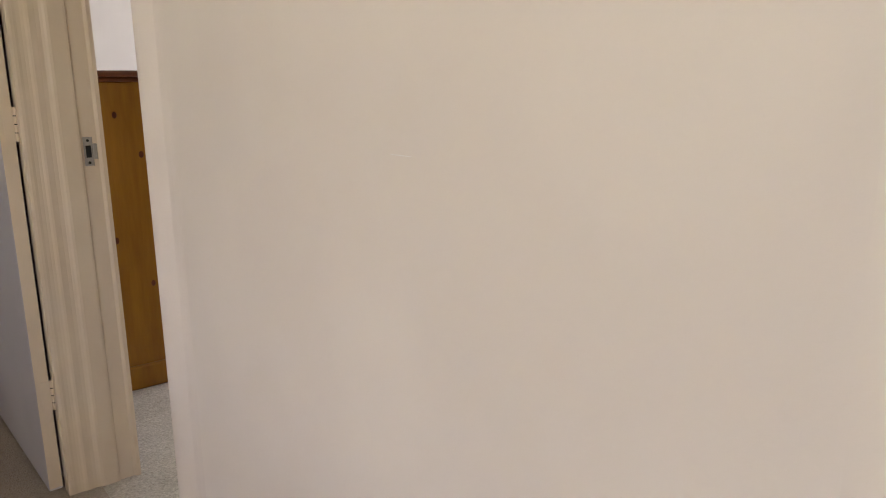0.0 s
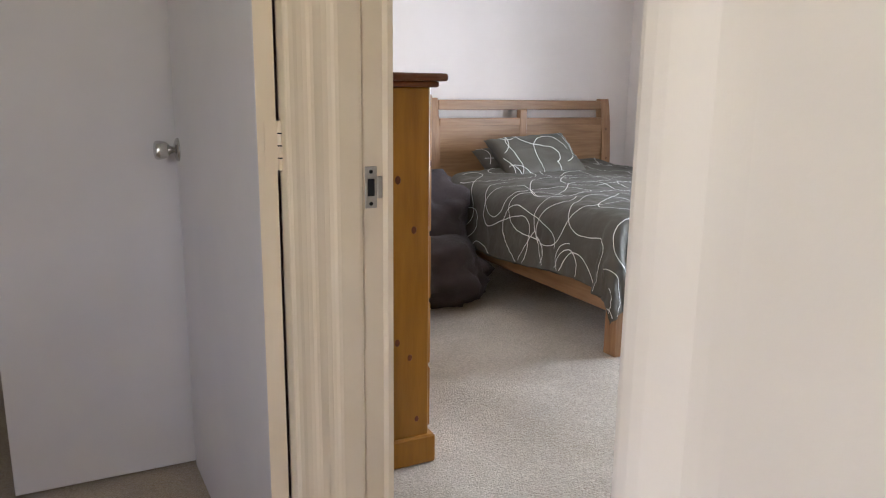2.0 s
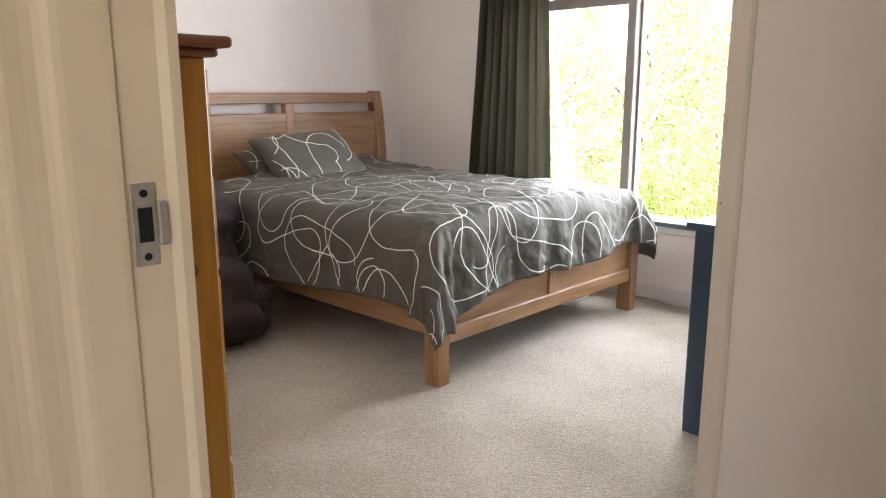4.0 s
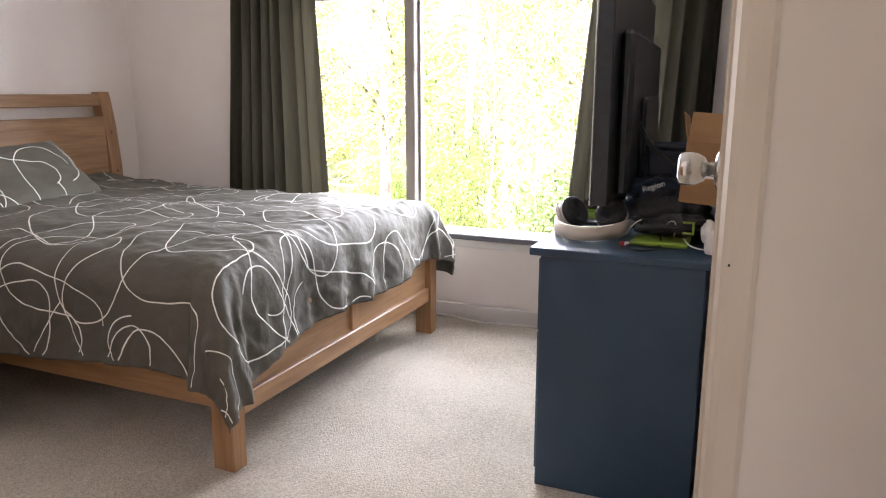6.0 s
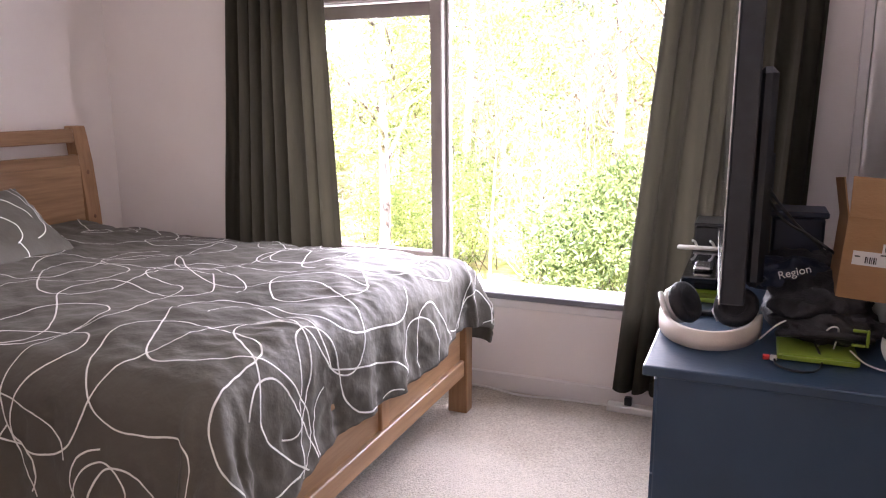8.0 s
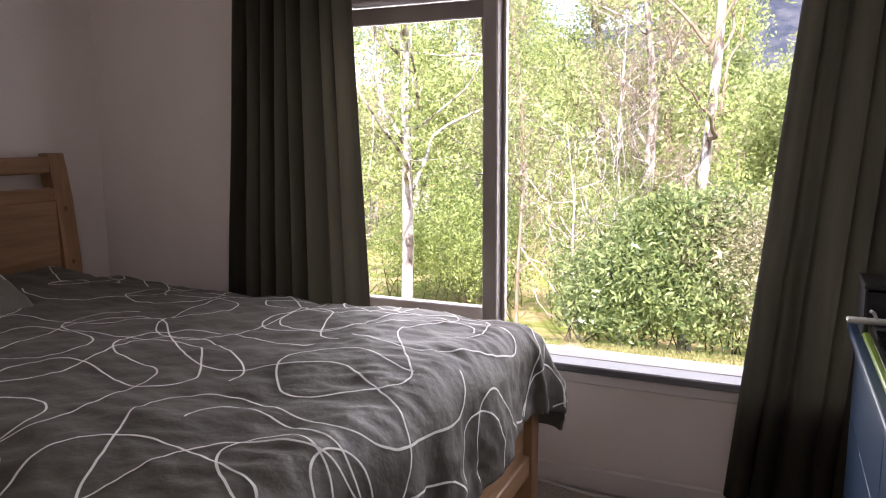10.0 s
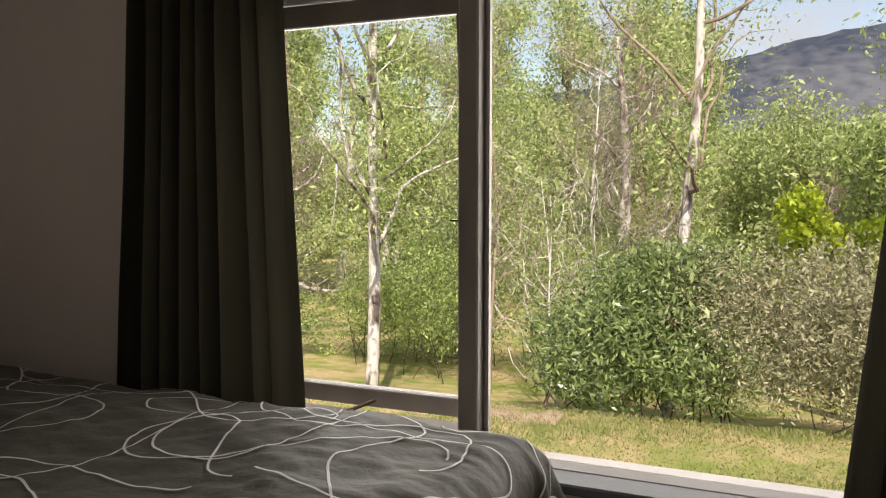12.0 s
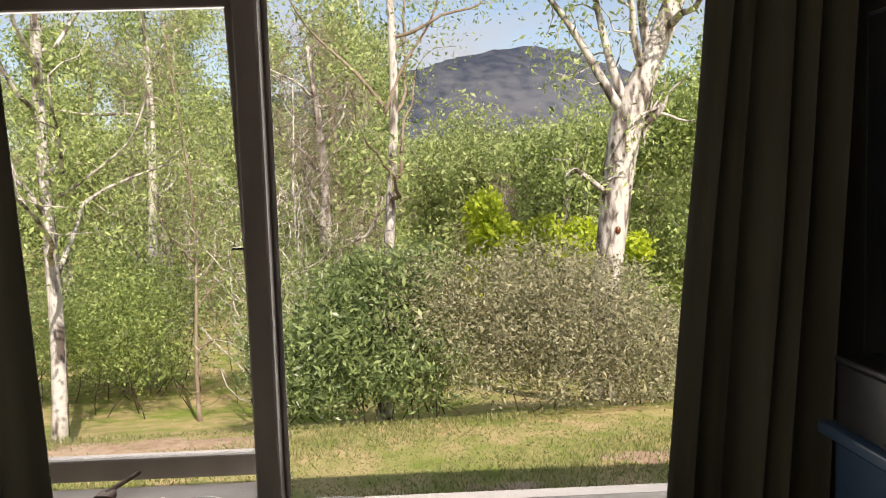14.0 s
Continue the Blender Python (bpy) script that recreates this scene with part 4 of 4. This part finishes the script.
for y in (1.872, 1.925):
    part("clip", tube(smooth_path([(3.44, y, 0.812), (3.435, y + 0.006, 0.826), (3.43, y + 0.014, 0.832)]), 0.004, 6), M_WHITE_PL, hg)


# ---- curtains ----
def curtain(y0, y1, y0b, y1b, x, z0, z1, folds, seed, name_label):
    n, k = 220, 26
    r = random.Random(seed)
    ph = [r.uniform(0, 6.28) for _ in range(4)]

    def at(u, v):
        ya, yb = y0 + (y0b - y0) * v, y1 + (y1b - y1) * v
        w = u + 0.016 * math.sin(u * 23 + ph[0])
        deep = 0.036 * (0.75 + 0.4 * math.sin(u * 9 + ph[1]))
        wave = math.sin(w * folds * 2 * math.pi + 0.5 * math.sin(v * 2.3 + ph[2]))
        wave = math.copysign(abs(wave) ** 0.75, wave)
        return Vector((x + deep * wave * (0.8 + 0.25 * v) + 0.012 * fold(u * 3, v * 2, seed, 1.5), ya + (yb - ya) * u + 0.012 * math.cos(w * folds * 2 * math.pi), z1 + (z0 - z1) * v + 0.006 * math.sin(u * 40)))

    bm = bmesh.new()
    g = [[bm.verts.new(at(i / n, j / k)) for i in range(n + 1)] for j in range(k + 1)]
    for j in range(k):
        for i in range(n):
            bm.faces.new((g[j][i], g[j][i + 1], g[j + 1][i + 1], g[j + 1][i]))
    bmesh.ops.solidify(bm, geom=list(bm.faces), thickness=0.002)
    return solid("curtain", bm, M_CURTAIN, name_label, "curtain", "curtains at the window", smooth=True)


curtain(3.583, 4.055, 3.49, 4.185, 3.89, 0.06, 2.13, 8, 3, "olive green full-length curtain drawn back beside the bed")
curtain(1.56, 2.055, 1.60, 2.235, 3.89, 0.105, 2.13, 8, 6, "olive green full-length curtain drawn back beside the drawers")
rod = thing("curtain_rod", (3.89, 2.8, 2.14), "dark curtain rod above the window", "curtain rod")
part("rod", tube([(3.89, 1.47, 2.145), (3.89, 4.26, 2.145)], 0.011, 12), M_BLACK, rod, smooth=True)
for y in (1.49, 4.24):
    part("bracket", box(3.88, 3.96, y - 0.01, y + 0.01, 2.13, 2.16, 0.002), M_BLACK, rod)
fixed("trim", box(3.928, XE, 1.434, 1.466, 0.0, TOP, 0.003), M_SILL, "pale corner bead at the window wall", "trim")

# ---- small things at the window wall ----
pb = thing("power_board", (3.93, 2.2, 0.0), "white power board on the carpet by the curtain", "power board")
part("body", box(3.89, 3.94, 2.03, 2.27, 0.003, 0.035, 0.006, 2), M_WHITE_PL, pb)
part("plug", box(3.897, 3.927, 2.17, 2.20, 0.035, 0.07, 0.004), M_BLACK, pb, "black plug")
cable([(3.915, 2.27, 0.02), (3.925, 2.45, 0.012), (3.905, 2.65, 0.01), (3.93, 2.85, 0.016), (3.915, 3.05, 0.01), (3.88, 3.3, 0.01)], 0.005, M_WHITE_PL, label="white power cord along the skirting")
solid("flat_white_box", box(3.50, 3.72, 3.10, 3.32, 0.0, 0.035, 0.004), M_WHITE_PL, "flat white box pushed under the bed", "box")
crack = fixed("wall_crack", box(0.4188, 0.4202, -0.09, -0.055, 1.1345, 1.1352), M_SILL, "hairline crack in the hallway paint", "crack")
# ---- outside: ground, hill, trees ----
def ground_z(x, y):
    if x < 11.2:
        return -1.0 - 0.088 * (x - 4.2) + 0.04 * math.sin(y * 0.5) * min(1, max(0, (x - 4) / 6))
    if x < 40:
        return -1.62 - 2.6 * (1 - math.exp(-(x - 11.2) / 9)) + 0.15 * math.sin(y * 0.3 + x * 0.2)
    return -4.2 + 0.055 * (x - 40) if x < 260 else 7.9


def sheet(name, xs, ys, fn, mat, label, category):
    verts = [(x, y, fn(x, y)) for x in xs for y in ys]
    n = len(ys)
    faces = [(i * n + j, (i + 1) * n + j, (i + 1) * n + j + 1, i * n + j + 1) for i in range(len(xs) - 1) for j in range(n - 1)]
    me = bpy.data.meshes.new(name)
    me.from_pydata(verts, [], faces)
    for p in me.polygons:
        p.use_smooth = True
    me.materials.append(mat)
    return tagged(new(name, me), label, category, kind="structure")


gx = [-60, -20, -2.5, 0, 2, 4, 4.5] + [4.5 + i * 0.5 for i in range(1, 60)] + [36 + i * 4 for i in range(1, 20)] + [130, 180, 260, 400, 700, 1200, 2500]
gy = [-2500, -900, -400, -200, -100, -60] + [-40 + i * 1.0 for i in range(0, 91)] + [70, 110, 220, 400, 900, 2500]
sheet("ground", gx, gy, ground_z, M_LAWN, "sunlit rough lawn falling away from the house", "ground")


def hill_z(x, y):
    a = math.degrees(math.atan2(y - 2.7, x - 2.4))
    peak = 8.9 * math.exp(-((a + 9.5) / 13) ** 2) + 6.8 * math.exp(-((a - 12) / 16) ** 2) + 5.5 * math.exp(-((a + 34) / 14) ** 2)
    d = math.hypot(x, y)
    rise = max(0.0, min(1.0, (d - 190) / 430))
    rise = rise * rise * (3 - 2 * rise)
    z = 1.2 + 620 * math.tan(radians(peak)) * rise
    return z - 4 + 4.0 * noise.noise(Vector((x, y, 0)) * 0.03) * rise + 3.0 * noise.noise(Vector((x, y, 5)) * 0.11) * rise


sheet("backdrop", [180 + i * 9 for i in range(54)], [-480 + i * 9 for i in range(107)], hill_z, M_HILL, "blue-green wooded hill with distance haze put into its colour", "hill")


def cards(centres, size, aspect, rng_, jitter=0.35, droop=0.0):
    """Leaf blades: four-cornered, each turned its own way."""
    k = len(centres)
    d = rng_.normal(size=(k, 3))
    d[:, 2] -= droop
    d /= np.linalg.norm(d, axis=1)[:, None]
    e = np.cross(d, rng_.normal(size=(k, 3)))
    e /= np.linalg.norm(e, axis=1)[:, None]
    s = size * (1 + jitter * rng_.normal(size=(k, 1))).clip(0.4, 2)
    a, b = d * s, e * s * aspect
    v = np.stack([centres - a, centres + b - a * 0.1, centres + a, centres - b - a * 0.1], 1).reshape(-1, 3)
    return v


def leaf_mesh(name, verts, mat):
    me = bpy.data.meshes.new(name)
    k = len(verts) // 4
    me.vertices.add(len(verts))
    me.vertices.foreach_set("co", verts.astype(np.float32).ravel())
    me.loops.add(4 * k)
    me.loops.foreach_set("vertex_index", np.arange(4 * k, dtype=np.int32))
    me.polygons.add(k)
    me.polygons.foreach_set("loop_start", np.arange(0, 4 * k, 4, dtype=np.int32))
    me.update(calc_edges=True)
    me.materials.append(mat)
    return me


def ball(rng_, k):
    p = rng_.normal(size=(k, 3))
    p /= np.linalg.norm(p, axis=1)[:, None]
    return p * rng_.random((k, 1)) ** (1 / 2.2)


def limb(start, direction, length, rng_, bend=0.25, lift=0.15, steps=7):
    p, d = np.array(start, float), np.array(direction, float)
    out = [p.copy()]
    for _ in range(steps):
        d = d + rng_.normal(size=3) * bend + np.array((0, 0, lift))
        d /= np.linalg.norm(d)
        p = p + d * length / steps
        out.append(p.copy())
    return out


def tree(base, height, radius, lean, bark, leaf, leaves, leaf_size, spread, label, seed, bare=0.35, limbs=9, clump=0.55, aspect=0.35, course=None, boughs=(), twig=None):
    """A tapered trunk with limbs and twigs, and leaves in clumps round the twig ends."""
    r = np.random.default_rng(seed)
    t = thing("tree", base, label, "tree", "trees outside the window")
    z0 = base[2] - 0.3
    trunk = []
    for i in range(15):
        f = i / 14
        trunk.append((base[0] + lean[0] * f + 0.10 * math.sin(f * 5 + seed) * f * min(1, height / 8), base[1] + lean[1] * f + 0.12 * math.sin(f * 6.3 + seed * 2) * min(1, height / 8), z0 + height * f))
    radii = [radius * (1.15 - 0.85 * i / 14) * (1.25 if i == 0 else 1) for i in range(15)]
    if course:
        fine = smooth_path([q[:3] for q in course], 6)
        trunk = [fine[round(i * (len(fine) - 1) / 14)] for i in range(15)]
        radii = [float(np.interp(q[2], [c[2] for c in course], [c[3] for c in course])) for q in trunk]
    part("trunk", tube(trunk, radii, 12), bark, t, smooth=True)
    ends = []
    for r0, r1, *way in boughs:
        fine = smooth_path(way, 5)
        bm = tube(fine, [r0 + (r1 - r0) * q / (len(fine) - 1) for q in range(len(fine))], 8)
        for q in range(4, len(fine), 2):
            tw = limb(fine[q], r.normal(size=3) + (0, 0, 0.2), r.uniform(0.5, 1.1), r, 0.35, 0.05, 5)
            tube(tw, [max(0.004, r1 * 0.5 * (1 - 0.15 * w)) for w in range(6)], 4, bm)
            ends += tw[2:]
        part("limb", bm, twig or bark, t, smooth=True)
    for n in range(limbs):
        f = bare + (1 - bare) * (n + r.random()) / limbs
        i = min(13, int(f * 14))
        st = np.array(trunk[i]) + (np.array(trunk[i + 1]) - np.array(trunk[i])) * (f * 14 - i)
        az = r.uniform(0, 6.28)
        ln = spread * (1.15 - 0.55 * f) * r.uniform(0.7, 1.25)
        path = limb(st, (math.cos(az), math.sin(az), r.uniform(0.1, 0.8)), ln, r)
        rad = radius * 0.42 * (1.15 - 0.8 * f)
        bm = tube(path, [rad * (1 - 0.8 * q / 7) + 0.004 for q in range(8)], 6)
        for q in range(2, 8):
            if r.random() < 0.8:
                tw = limb(path[q], r.normal(size=3) + (0, 0, 0.3), ln * r.uniform(0.25, 0.5), r, 0.3, 0.1, 4)
                tube(tw, [max(0.004, rad * 0.3 * (1 - 0.2 * w)) for w in range(5)], 4, bm)
                ends += tw[1:]
        part("limb", bm, twig or bark, t, smooth=True)
        ends += path[3:]
    if leaves:
        ends = np.array(ends)
        pick = ends[r.integers(0, len(ends), leaves)]
        pts = pick + ball(r, leaves) * clump * np.array((1, 1, 0.8))
        me = leaf_mesh("crown", cards(pts, leaf_size, aspect, r, droop=0.5) - np.array(base), leaf)
        ob = new("crown", me)
        ob.parent = t
    return t


def zg(x, y):
    return ground_z(x, y)


tree((12.2, 7.80, zg(12.2, 7.80)), 10.5, 0.095, (0.1, -0.6), M_BARK_W, LEAF_GUM, 15000, 0.033, 3.0, "slender white-barked gum with light green leaves", 21, bare=0.2, limbs=16, clump=0.65,
     boughs=[(0.024, 0.012, (12.2, 7.45, 1.3), (12.1, 7.0, 1.55), (12.0, 6.4, 2.0), (11.9, 6.1, 2.6))])
# brown bark on this pale gum's limbs puts their shade into the colour
tree((13.6, 3.25, zg(13.6, 3.25)), 10.0, 0.095, (0.15, -0.15), M_BARK_W, LEAF_GUM, 5200, 0.036, 2.3, "slender pale gum with bare twigs and sparse leaves", 32, bare=0.3, limbs=9, clump=0.5, twig=M_BARK_B,
     boughs=[(0.032, 0.010, (13.6, 3.2, 2.5), (13.5, 3.6, 3.0), (13.4, 4.3, 3.7), (13.3, 4.7, 4.5)), (0.030, 0.009, (13.6, 3.2, 2.4), (13.65, 2.9, 3.1), (13.7, 2.45, 3.8), (13.7, 2.2, 4.6))])
gum = tree((14.25, -0.15, zg(14.25, -0.15)), 8.5, 0.27, (0.6, -1.7), M_BARK_W, LEAF_GUM, 4200, 0.045, 2.6, "thick leaning white gum with peeling grey bark and a broad fork", 43, bare=0.55, limbs=6, clump=0.5,
     course=[(14.25, -0.12, -2.4, 0.30), (14.28, -0.24, -0.9, 0.22), (14.3, -0.43, 0.65, 0.24), (14.3, -0.66, 2.2, 0.26), (14.32, -1.04, 3.1, 0.20), (14.36, -1.44, 4.05, 0.16), (14.4, -1.9, 5.4, 0.13), (14.5, -2.3, 7.0, 0.08)],
     boughs=[(0.09, 0.025, (14.28, -0.55, 2.45), (14.2, -0.2, 3.0), (14.1, 0.21, 3.65), (14.0, 0.65, 4.2), (13.9, 1.3, 4.9)),
             (0.085, 0.04, (14.3, -0.62, 2.6), (14.3, -0.42, 3.2), (14.35, -0.25, 4.0), (14.4, -0.05, 5.2)),
             (0.10, 0.05, (14.35, -1.1, 3.1), (14.4, -1.0, 3.8), (14.42, -0.92, 4.6), (14.45, -0.8, 5.6)),
             (0.05, 0.035, (14.2, -0.30, 1.1), (14.12, -0.1, 1.25), (14.08, 0.1, 1.4), (14.05, 0.24, 1.5)),
             (0.10, 0.07, (14.28, -0.75, 2.1), (14.2, -0.95, 2.22), (14.15, -1.1, 2.35), (14.12, -1.2, 2.48))])
part("knot_hole", blob((14.05, -0.44, 0.50), (0.03, 0.045, 0.06), 3.0, 0.2, -9.0, 16), M_KNOT, gum, "dark rounded knot hole", True)
tree((19.5, 8.9, zg(19.5, 8.9)), 12.0, 0.12, (0.4, 0.1), M_BARK_W, LEAF_GUM, 20000, 0.05, 3.4, "pale gum standing among scrub", 54, bare=0.2, limbs=14, clump=0.85)
tree((17.5, 5.0, zg(17.5, 5.0)), 7.0, 0.045, (1.2, 0.5), M_BARK_W, LEAF_TWIG, 2600, 0.09, 2.6, "thin leaning pale sapling with bare twigs", 65, bare=0.2, limbs=16, clump=0.7, aspect=0.06)
tree((15.2, 6.6, zg(15.2, 6.6)), 7.5, 0.035, (0.5, 0.4), M_BARK_B, LEAF_MID, 10000, 0.034, 2.8, "young gum with a haze of fresh yellowish leaves", 76, bare=0.15, limbs=16, clump=0.7)
for bx, by, bh, bs in ((13.1, 4.95, 3.6, 81), (14.4, 5.35, 4.2, 82), (13.2, 4.3, 3.0, 84)):
    tree((bx, by, zg(bx, by)), bh, 0.02, (0.5, 0.3), M_BARK_W, LEAF_GUM, 350, 0.035, 1.5, "leafless pale twiggy shrub with a few new leaves", bs, bare=0.08, limbs=14, clump=0.3)
rt = np.random.default_rng(5)
for i in range(40):
    x = rt.uniform(19, 48)
    az = radians(rt.uniform(-27, 38))
    y = 2.7 + (x - 2.4) * math.tan(az)
    open_view = -20 < math.degrees(az) < 2.5
    tall = 1.2 - zg(x, y) + (x - 2.4) * math.tan(radians(rt.uniform(0.5, 3.8) if open_view else rt.uniform(8, 16)))
    kind = rt.choice(3, p=(0.42, 0.34, 0.24))
    tree((x, y, zg(x, y)), tall, 0.10 + 0.004 * x, (rt.uniform(-0.5, 0.5), rt.uniform(-0.5, 0.5)), (M_BARK_W, M_BARK_B, M_BARK_W)[kind], (LEAF_GUM, LEAF_MID, LEAF_TWIG)[kind],
         (15000, 17000, 6500)[kind], (0.058, 0.060, 0.12)[kind] * (0.75 + x / 60), (2.8, 3.0, 2.5)[kind], ("light green gum in the valley", "dense mid-green tree in the valley", "bare grey-brown tree in the valley")[kind], 100 + i, bare=0.12, limbs=11, clump=(0.95, 1.1, 0.8)[kind], aspect=(0.4, 0.45, 0.06)[kind])


def bush(name, base, centres, leaves, size, aspect, leaf, label, seed, stems=14, category="bush"):
    r = np.random.default_rng(seed)
    t = thing(name, base, label, category)
    bm = bmesh.new()
    cs = np.array([c[:3] for c in centres])
    rs = np.array([c[3] for c in centres])
    for _ in range(stems):
        c = cs[r.integers(len(cs))]
        st = (c[0] + r.normal() * 0.3, c[1] + r.normal() * 0.3, ground_z(c[0], c[1]) - 0.05)
        tube(limb(st, (c - np.array(st)) + r.normal(size=3) * 0.4, np.linalg.norm(c - np.array(st)) + 0.5, r, 0.2, 0.1, 6), [0.011 * (1 - 0.12 * q) for q in range(7)], 5, bm)
    part("stems", bm, M_STEM, t, smooth=True)
    w = rs ** 2.5 / (rs ** 2.5).sum()
    pick = r.choice(len(cs), leaves, p=w)
    d = r.normal(size=(leaves, 3))
    d /= np.linalg.norm(d, axis=1)[:, None]
    shell = 1 - 0.45 * r.random((leaves, 1)) ** 1.6
    rough = np.array([1 + 0.5 * noise.noise(Vector(q * 2.6) + Vector((seed, int(p), 0))) + 0.4 * noise.noise(Vector(q * 7.5) + Vector((int(p), seed, 3))) for q, p in zip(d, pick)])[:, None]
    pts = cs[pick] + d * shell * rs[pick][:, None] * rough * np.array((1, 1, 0.9))
    floor_ = np.array([ground_z(q[0], q[1]) for q in pts]) + 0.05
    pts[:, 2] = np.maximum(pts[:, 2], floor_ + 0.16 * r.random(leaves) - 0.04)
    ob = new("foliage", leaf_mesh("foliage", cards(pts, size, aspect, r) - np.array(base), leaf))
    ob.parent = t
    return t


bush("rhododendron", (11.9, 3.6, zg(11.9, 3.6)), [(11.8, 4.0, -0.95, 0.75), (11.9, 3.3, -0.75, 0.85), (12.2, 3.7, -0.45, 0.75), (11.7, 2.9, -1.0, 0.65), (12.4, 3.2, -0.1, 0.55), (12.2, 4.5, -1.15, 0.6), (12.1, 3.9, 0.0, 0.35), (11.6, 4.3, -1.2, 0.5), (12.3, 3.5, 0.25, 0.3), (12.2, 4.75, -0.75, 0.45), (12.3, 2.75, 0.2, 0.42), (12.1, 3.1, 0.05, 0.5)], 21000, 0.047, 0.32, LEAF_DARK, "large glossy green rhododendron at the lawn's edge", 3)
bush("olive_bush", (12.0, 1.0, zg(12, 1)), [(11.95, 2.85, -0.45, 0.62), (12.1, 2.7, 0.0, 0.5), (11.9, 2.2, -0.75, 0.85), (12.0, 1.4, -0.6, 0.95), (12.0, 0.6, -0.6, 0.95), (12.1, -0.2, -0.95, 0.8), (12.3, 1.8, -0.25, 0.75), (12.4, 1.0, -0.1, 0.75), (12.4, 0.2, -0.4, 0.72), (12.3, -0.9, -1.2, 0.7), (12.6, -1.7, -1.1, 0.7), (11.7, 0.9, -1.05, 0.7), (11.7, 0.0, -1.1, 0.65)], 56000, 0.031, 0.32, LEAF_OLIVE, "wide grey-olive small-leaved bush at the lawn's edge", 4, 24)
bush("golden_bush", (18, 0.6, zg(18, 0.6)), [(18, 1.35, 0.85, 0.42), (18, 1.2, 0.25, 0.5), (18.1, 0.6, 0.05, 0.42), (18.2, -0.1, -0.05, 0.4), (18, -0.8, -0.15, 0.35), (18.1, 1.1, -0.5, 0.6), (18.0, 0.1, 0.25, 0.4), (18.2, -0.7, 0.2, 0.4), (18.3, -2.0, -0.15, 0.38)], 7000, 0.07, 0.5, LEAF_YEL, "bright yellow-green bush in the valley", 5, 6)
rs_ = np.random.default_rng(8)
for i in range(15):
    x = rs_.uniform(14.5, 20)
    y = 2.7 + (x - 2.4) * math.tan(radians(rs_.uniform(3, 34)))
    g = zg(x, y)
    bush("scrub", (x, y, g), [(x + rs_.normal() * 0.5, y + rs_.normal() * 0.6, g + rs_.uniform(0.6, 2.6), rs_.uniform(0.6, 1.1)) for _ in range(4)], 5600, 0.036, 0.4, (LEAF_GUM, LEAF_MID, LEAF_GUM)[i % 3], ("light green scrub below the lawn", "mid-green scrub below the lawn", "yellowish light scrub below the lawn")[i % 3], 60 + i, 4, "scrub")

# far woods on the valley's other side
rw = np.random.default_rng(12)
k = 1500
fx = rw.uniform(45, 230, k)
fa = np.radians(rw.uniform(-34, 44, k))
fy = 2.7 + fx * np.tan(fa)
pts = []
for x, y in zip(fx, fy):
    h = rw.uniform(3.5, 7.5)
    b = ball(rw, 90) * np.array((h * 0.45, h * 0.45, h * 0.55)) + np.array((x, y, ground_z(x, y) + h * 0.55 + 0.02 * x))
    pts.append(b)
pts = np.concatenate(pts)
tagged(new("far_woods", leaf_mesh("far_woods", cards(pts, 0.48, 0.5, rw), LEAF_MID)), "mixed green woods on the far side of the valley", "woods", kind="stuff")

sheet("soil_bank", [10.0 + i * 0.1 for i in range(12)], [4.3 + i * 0.2 for i in range(40)], lambda x, y: ground_z(x, y) + 0.012 + 0.02 * noise.noise(Vector((x, y, 0)) * 3) - 0.10 * abs(x - 10.55) ** 2, M_SOIL, "bare pinkish-brown soil along the lawn edge", "soil")
for px_, py_, rx_, ry_ in ((9.3, 0.6, 0.5, 1.1), (8.5, 2.0, 0.35, 0.8)):
    sheet("soil_patch", [px_ + (i / 8 - 1) * rx_ for i in range(17)], [py_ + (i / 10 - 1) * ry_ for i in range(21)], lambda x, y: ground_z(x, y) + 0.010 + 0.02 * noise.noise(Vector((x, y, 2)) * 4) - 0.05 * (((x - px_) / rx_) ** 2 + ((y - py_) / ry_) ** 2), M_SOIL, "worn patch of bare soil in the lawn", "soil")

# grass blades on the near lawn
kg = 70000
px, py = rw.uniform(6.8, 11.6, kg), rw.uniform(-3.5, 9.5, kg)
pz = np.array([ground_z(a, b) for a, b in zip(px, py)])
hgt = rw.uniform(0.015, 0.05, kg) * (1 + 0.5 * np.sin(px * 2.1 + py * 1.3))
dx, dy = rw.normal(0, 0.025, kg), rw.normal(0, 0.025, kg)
wx, wy = rw.normal(0, 0.006, kg), rw.normal(0, 0.006, kg)
gv = np.stack([np.stack([px - wx, py - wy, pz - 0.01], 1), np.stack([px + wx, py + wy, pz - 0.01], 1), np.stack([px + dx + wx * 0.3, py + dy, pz + hgt], 1), np.stack([px + dx - wx * 0.3, py + dy, pz + hgt], 1)], 1).reshape(-1, 3)
tagged(new("grass", leaf_mesh("grass", gv, M_GRASS)), "uneven sunlit lawn grass with straw patches", "grass", kind="stuff")
